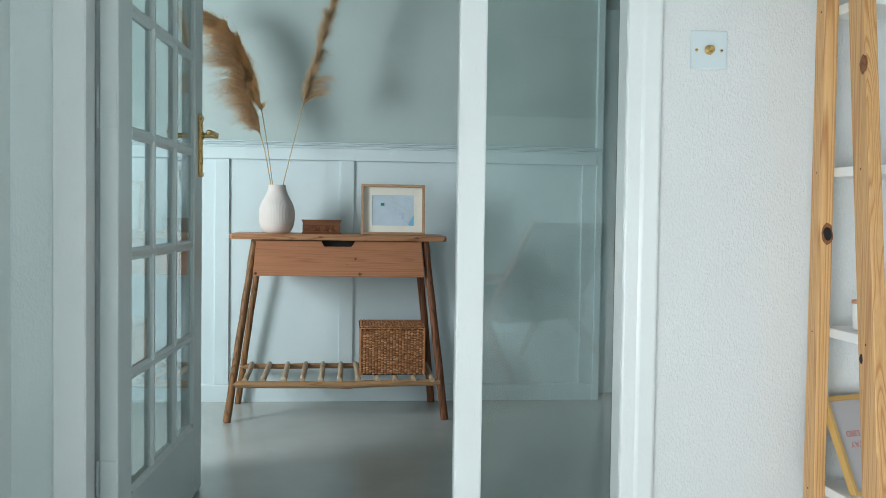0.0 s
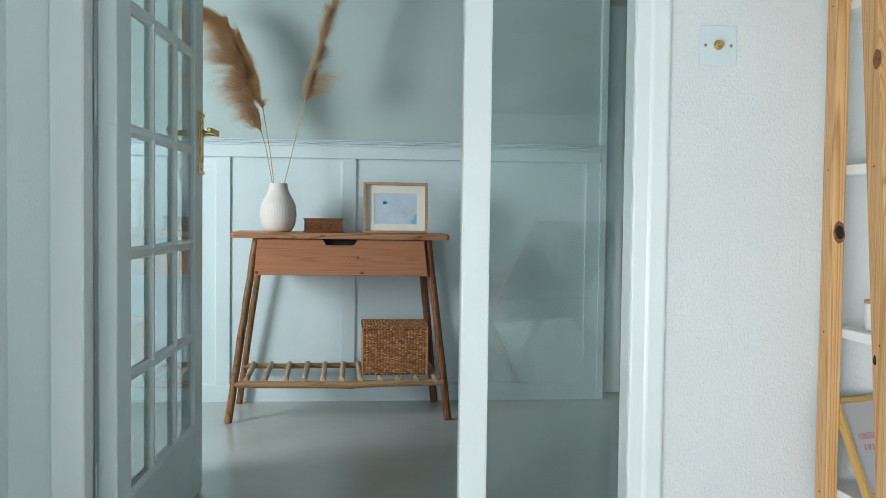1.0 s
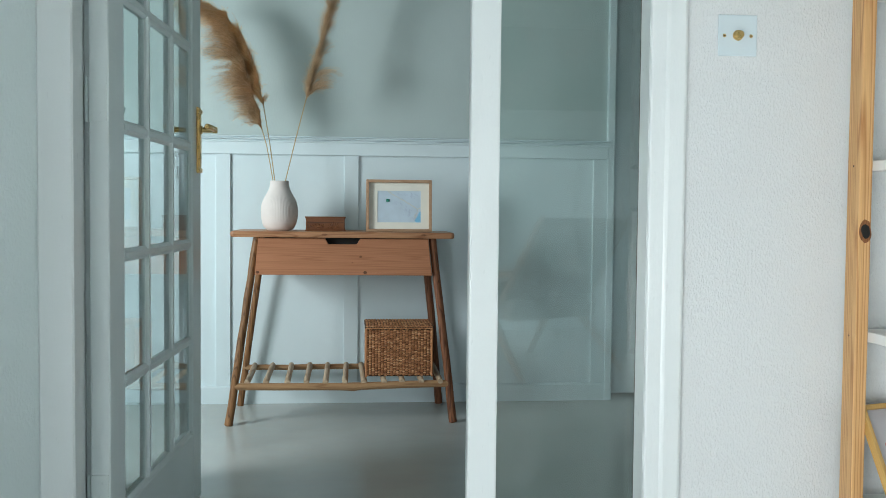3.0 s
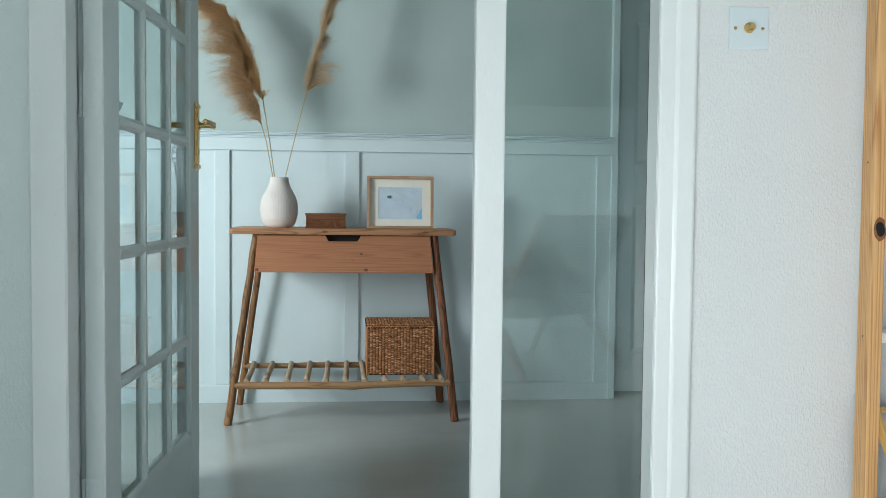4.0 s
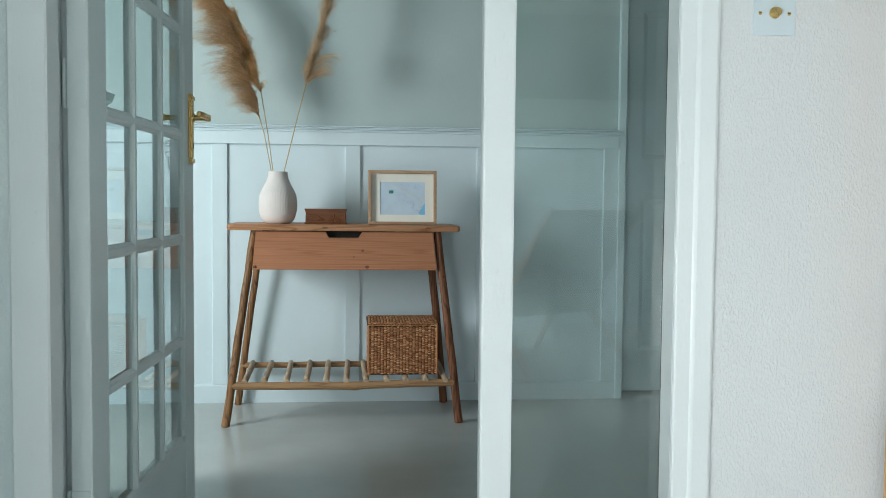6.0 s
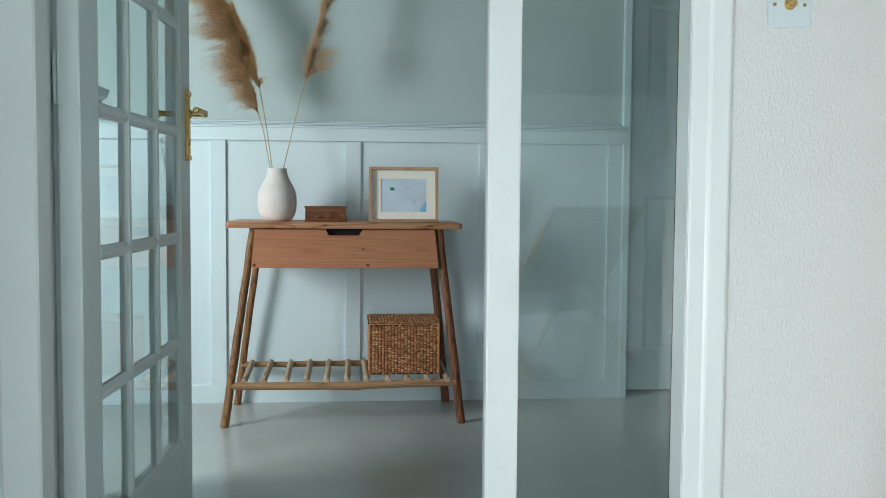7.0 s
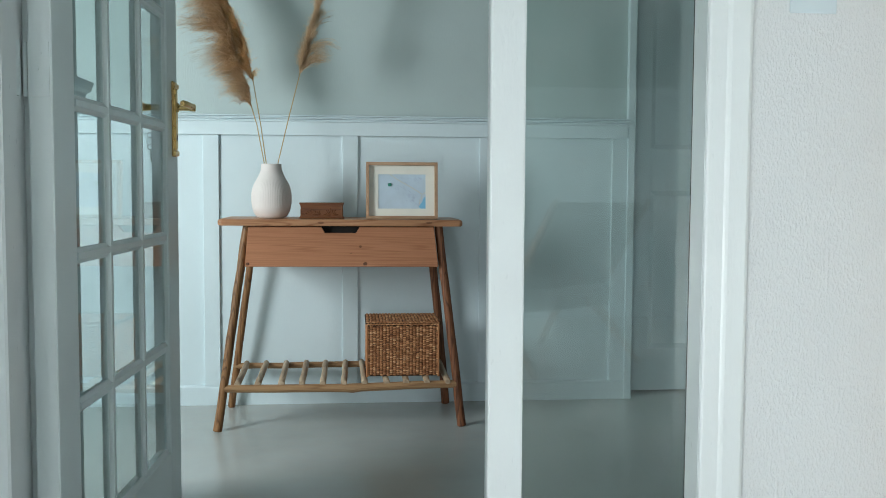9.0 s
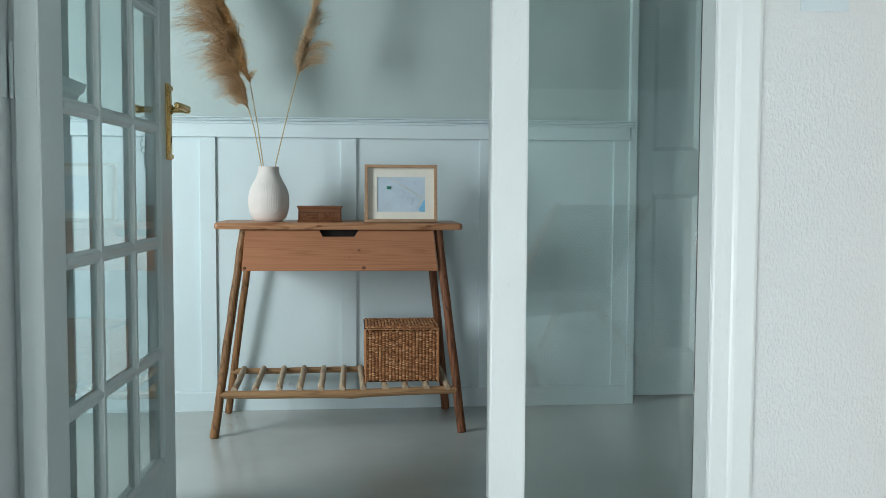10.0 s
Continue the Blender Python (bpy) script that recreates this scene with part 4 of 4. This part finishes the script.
# ---- things in the near room ----
sw = thing("light_switch", "square pale blue-white dimmer switch plate with a brass knob", "switch", pose(0.8435, WALL_Y, 1.3425))
part("plate", box(-0.0435, 0.0435, -0.0048, -0.0002, -0.0445, 0.0445, 0.0016, segs=2), M["switch"], sw)
part("knob", tube([(0, -0.004, 0), (0, -0.0065, 0), (0, -0.007, 0), (0, -0.0185, 0), (0, -0.0205, 0)], [0.0115, 0.0115, 0.0088, 0.0088, 0.0072], 28), M["brass"], sw, "brass dimmer knob", True)
for x in (-0.030, 0.030):
    s = part("screw", tube([(x, -0.0046, -0.001), (x, -0.0062, -0.001)], [0.0040, 0.0032], 16), M["brass"], sw, "brass screw", True)
    part("slot", box(x - 0.0028, x + 0.0028, -0.0066, -0.0060, -0.0015, -0.0005), M["dark"], s)


def ladder_shelf():
    t = thing("ladder_shelf", "tall pine ladder shelf with white boards against the wall", "shelf", pose(1.40, 1.92, 0))
    x0, w = 1.080, 0.029
    for xs in (x0, 1.69):
        leg = wpart("back_leg", box(xs, xs + w, 2.004, 2.054, 0, 1.95, 0.0022), M["pine"], t, "upright knotty pine leg")
        bm = box(xs, xs + w, -0.031, 0.031, 0, 1.95, 0.0022)
        for v in bm.verts:
            v.co.y += 1.7306 + 0.1085 * v.co.z
        front = wpart("front_leg", bm, M["pine"], t, "leaning knotty pine leg")
        if xs == x0:
            for z in (0.329, 0.694, 1.059, 1.424):
                for y, owner in ((2.030, leg), (1.7306 + 0.1085 * z, front)):
                    wpart("nail_hole", tube([(xs - 0.0004, y, z), (xs + 0.0005, y, z)], 0.0022, 10), M["dark"], owner, "small dark nail hole", top=t)
            for y, z, r, owner, lab in ((1.822, 0.662, 0.008, front, "dark round knot"), (1.848, 1.278, 0.016, front, "brown split knot")):
                k = bmesh.new()
                bmesh.ops.create_icosphere(k, subdivisions=3, radius=1.0)
                for v in k.verts:
                    j = 1 + 0.22 * noise.noise(v.co * 2.3 + Vector((z * 9, 0, 0)))
                    v.co = Vector((xs + 0.001 + max(-0.0012, min(0.006, v.co.x * 0.006)), y + v.co.y * r * 0.85 * j, z + v.co.z * r * 1.3 * j))
                wpart("knot", k, M["dark"] if r < 0.009 else M["knot"], owner, lab, True, top=t)
            for rx, rz, ry, mat, lab in ((0.0138, 0.024, 0.0010, "knot", "brown grain round the knot"), (0.0112, 0.0158, 0.0019, "dark", "black burnt knot hole")):
                k = bmesh.new()
                bmesh.ops.create_icosphere(k, subdivisions=3, radius=1.0)
                for v in k.verts:
                    j = 1 + 0.28 * noise.noise(v.co * 1.3)
                    v.co = Vector((min(xs + w + 0.0006, xs + 0.0165 + v.co.x * rx * j), 2.0038 + v.co.y * ry, 0.920 + v.co.z * rz * j))
                wpart("knot", k, M[mat], leg, lab, True, top=t)
    for z in (0.318, 0.683, 1.048, 1.413):
        wpart("shelf_board", box(x0 + w + 0.0005, 1.6895, 1.734 + 0.1085 * z, 2.05, z, z + 0.022, 0.0015), M["white_board"], t, "white painted shelf board")
    return t


ladder_shelf()

fr = thing("poster_frame", "honey-coloured wooden frame with a pale lettered poster, leaning", "picture", pose(1.137, 1.922, 0.3405, -26.5, 0, 17))
fw, fh, ft = 0.19, 0.228, 0.011
for x0, x1, z0, z1 in ((0, ft, 0, fh), (fw - ft, fw, 0, fh), (ft, fw - ft, 0, ft), (ft, fw - ft, fh - ft, fh)):
    part("frame_side", box(x0, x1, 0, 0.018, z0, z1, 0.0012), M["yellow_frame"], fr)
part("poster", box(ft - 0.002, fw - ft + 0.002, 0.010, 0.014, ft - 0.002, fh - ft + 0.002), M["poster"], fr, "pale grey poster sheet")


def lettering(text, size, m, material, parent, name="lettering"):
    curve = bpy.data.curves.new(name, "FONT")
    curve.body, curve.size, curve.extrude, curve.align_x = text, size, 0.0003, "CENTER"
    tmp = new("tmp", curve)
    mesh = bpy.data.meshes.new_from_object(tmp.evaluated_get(bpy.context.evaluated_depsgraph_get()))
    bpy.data.objects.remove(tmp)
    bpy.data.curves.remove(curve)
    mesh.transform(m)
    mesh.materials.clear()
    mesh.materials.append(material)
    ob = new(name, mesh)
    ob.parent = parent
    return tagged(ob, "dusty red capital letters")


bpy.context.view_layer.update()
lettering("WEIRD", 0.020, pose(0.070, 0.0095, 0.146, 90, 0, 0) @ pose(0, 0, 0, 0, 0, 180), M["red_ink"], fr)
lettering("STAY", 0.020, pose(0.066, 0.0095, 0.121, 90, 0, 0) @ pose(0, 0, 0, 0, 0, 180), M["red_ink"], fr)

cup = thing("candle_pot", "small white pot with a copper-coloured rim on the shelf", "pot", pose(1.168, 1.955, 0.7055))
part("pot", lathe([(0.026, 0.0), (0.029, 0.002), (0.031, 0.03), (0.032, 0.062), (0.029, 0.062), (0.028, 0.01)], 36), M["cup"], cup, smooth=True)
part("rim", lathe([(0.0325, 0.060), (0.0325, 0.067), (0.029, 0.067), (0.029, 0.060)], 36), M["copper"], cup, "copper-coloured rim", True)


def armchair():
    c = thing("armchair", "low wooden armchair with grey-brown upholstery and splayed legs", "armchair", pose(1.10, -1.42, 0, 0, 0, -32))
    # local: x across, y to the back, z up
    def slab(w, d, th, m, soft=0.03):
        bm = box(-w / 2, w / 2, -d / 2, d / 2, -th / 2, th / 2, soft, segs=3)
        bm.transform(m)
        return bm
    part("seat", slab(0.70, 0.62, 0.13, pose(0, -0.08, 0.405, -5, 0, 0)), M["cloth"], c, "", True)
    part("backrest", slab(0.68, 0.085, 0.66, pose(0, 0.262, 0.625, -33, 0, 0)), M["cloth"], c, "", True)
    part("seat_frame", box(-0.34, 0.34, -0.30, 0.14, 0.325, 0.35, 0.006), M["chair_wood"], c)
    for x in (-0.375, 0.375):
        part("front_leg", tube([(x * 0.9, -0.10, 0.42), (x * 0.95, -0.19, 0.33), (x * 1.05, -0.42, 0.0)], [0.020, 0.030, 0.017], 12), M["chair_wood"], c, smooth=True)
        part("back_leg", tube([(x * 0.9, -0.02, 0.42), (x * 0.95, 0.06, 0.33), (x * 1.07, 0.385, 0.0)], [0.020, 0.032, 0.017], 12), M["chair_wood"], c, smooth=True)
        part("back_post", tube([(x * 0.94, 0.08, 0.34), (x * 0.94, 0.30, 0.66), (x * 0.94, 0.475, 0.925)], [0.020, 0.019, 0.013], 10), M["chair_wood"], c, smooth=True)
        part("armrest", tube([(x * 0.98, 0.26, 0.60), (x * 1.0, 0.02, 0.575), (x * 1.0, -0.22, 0.56)], [0.017, 0.020, 0.016], 10), M["chair_wood"], c, smooth=True)
        part("arm_post", tube([(x * 1.0, -0.19, 0.57), (x * 0.95, -0.19, 0.33)], [0.015, 0.017], 10), M["chair_wood"], c, smooth=True)
    return c


armchair()
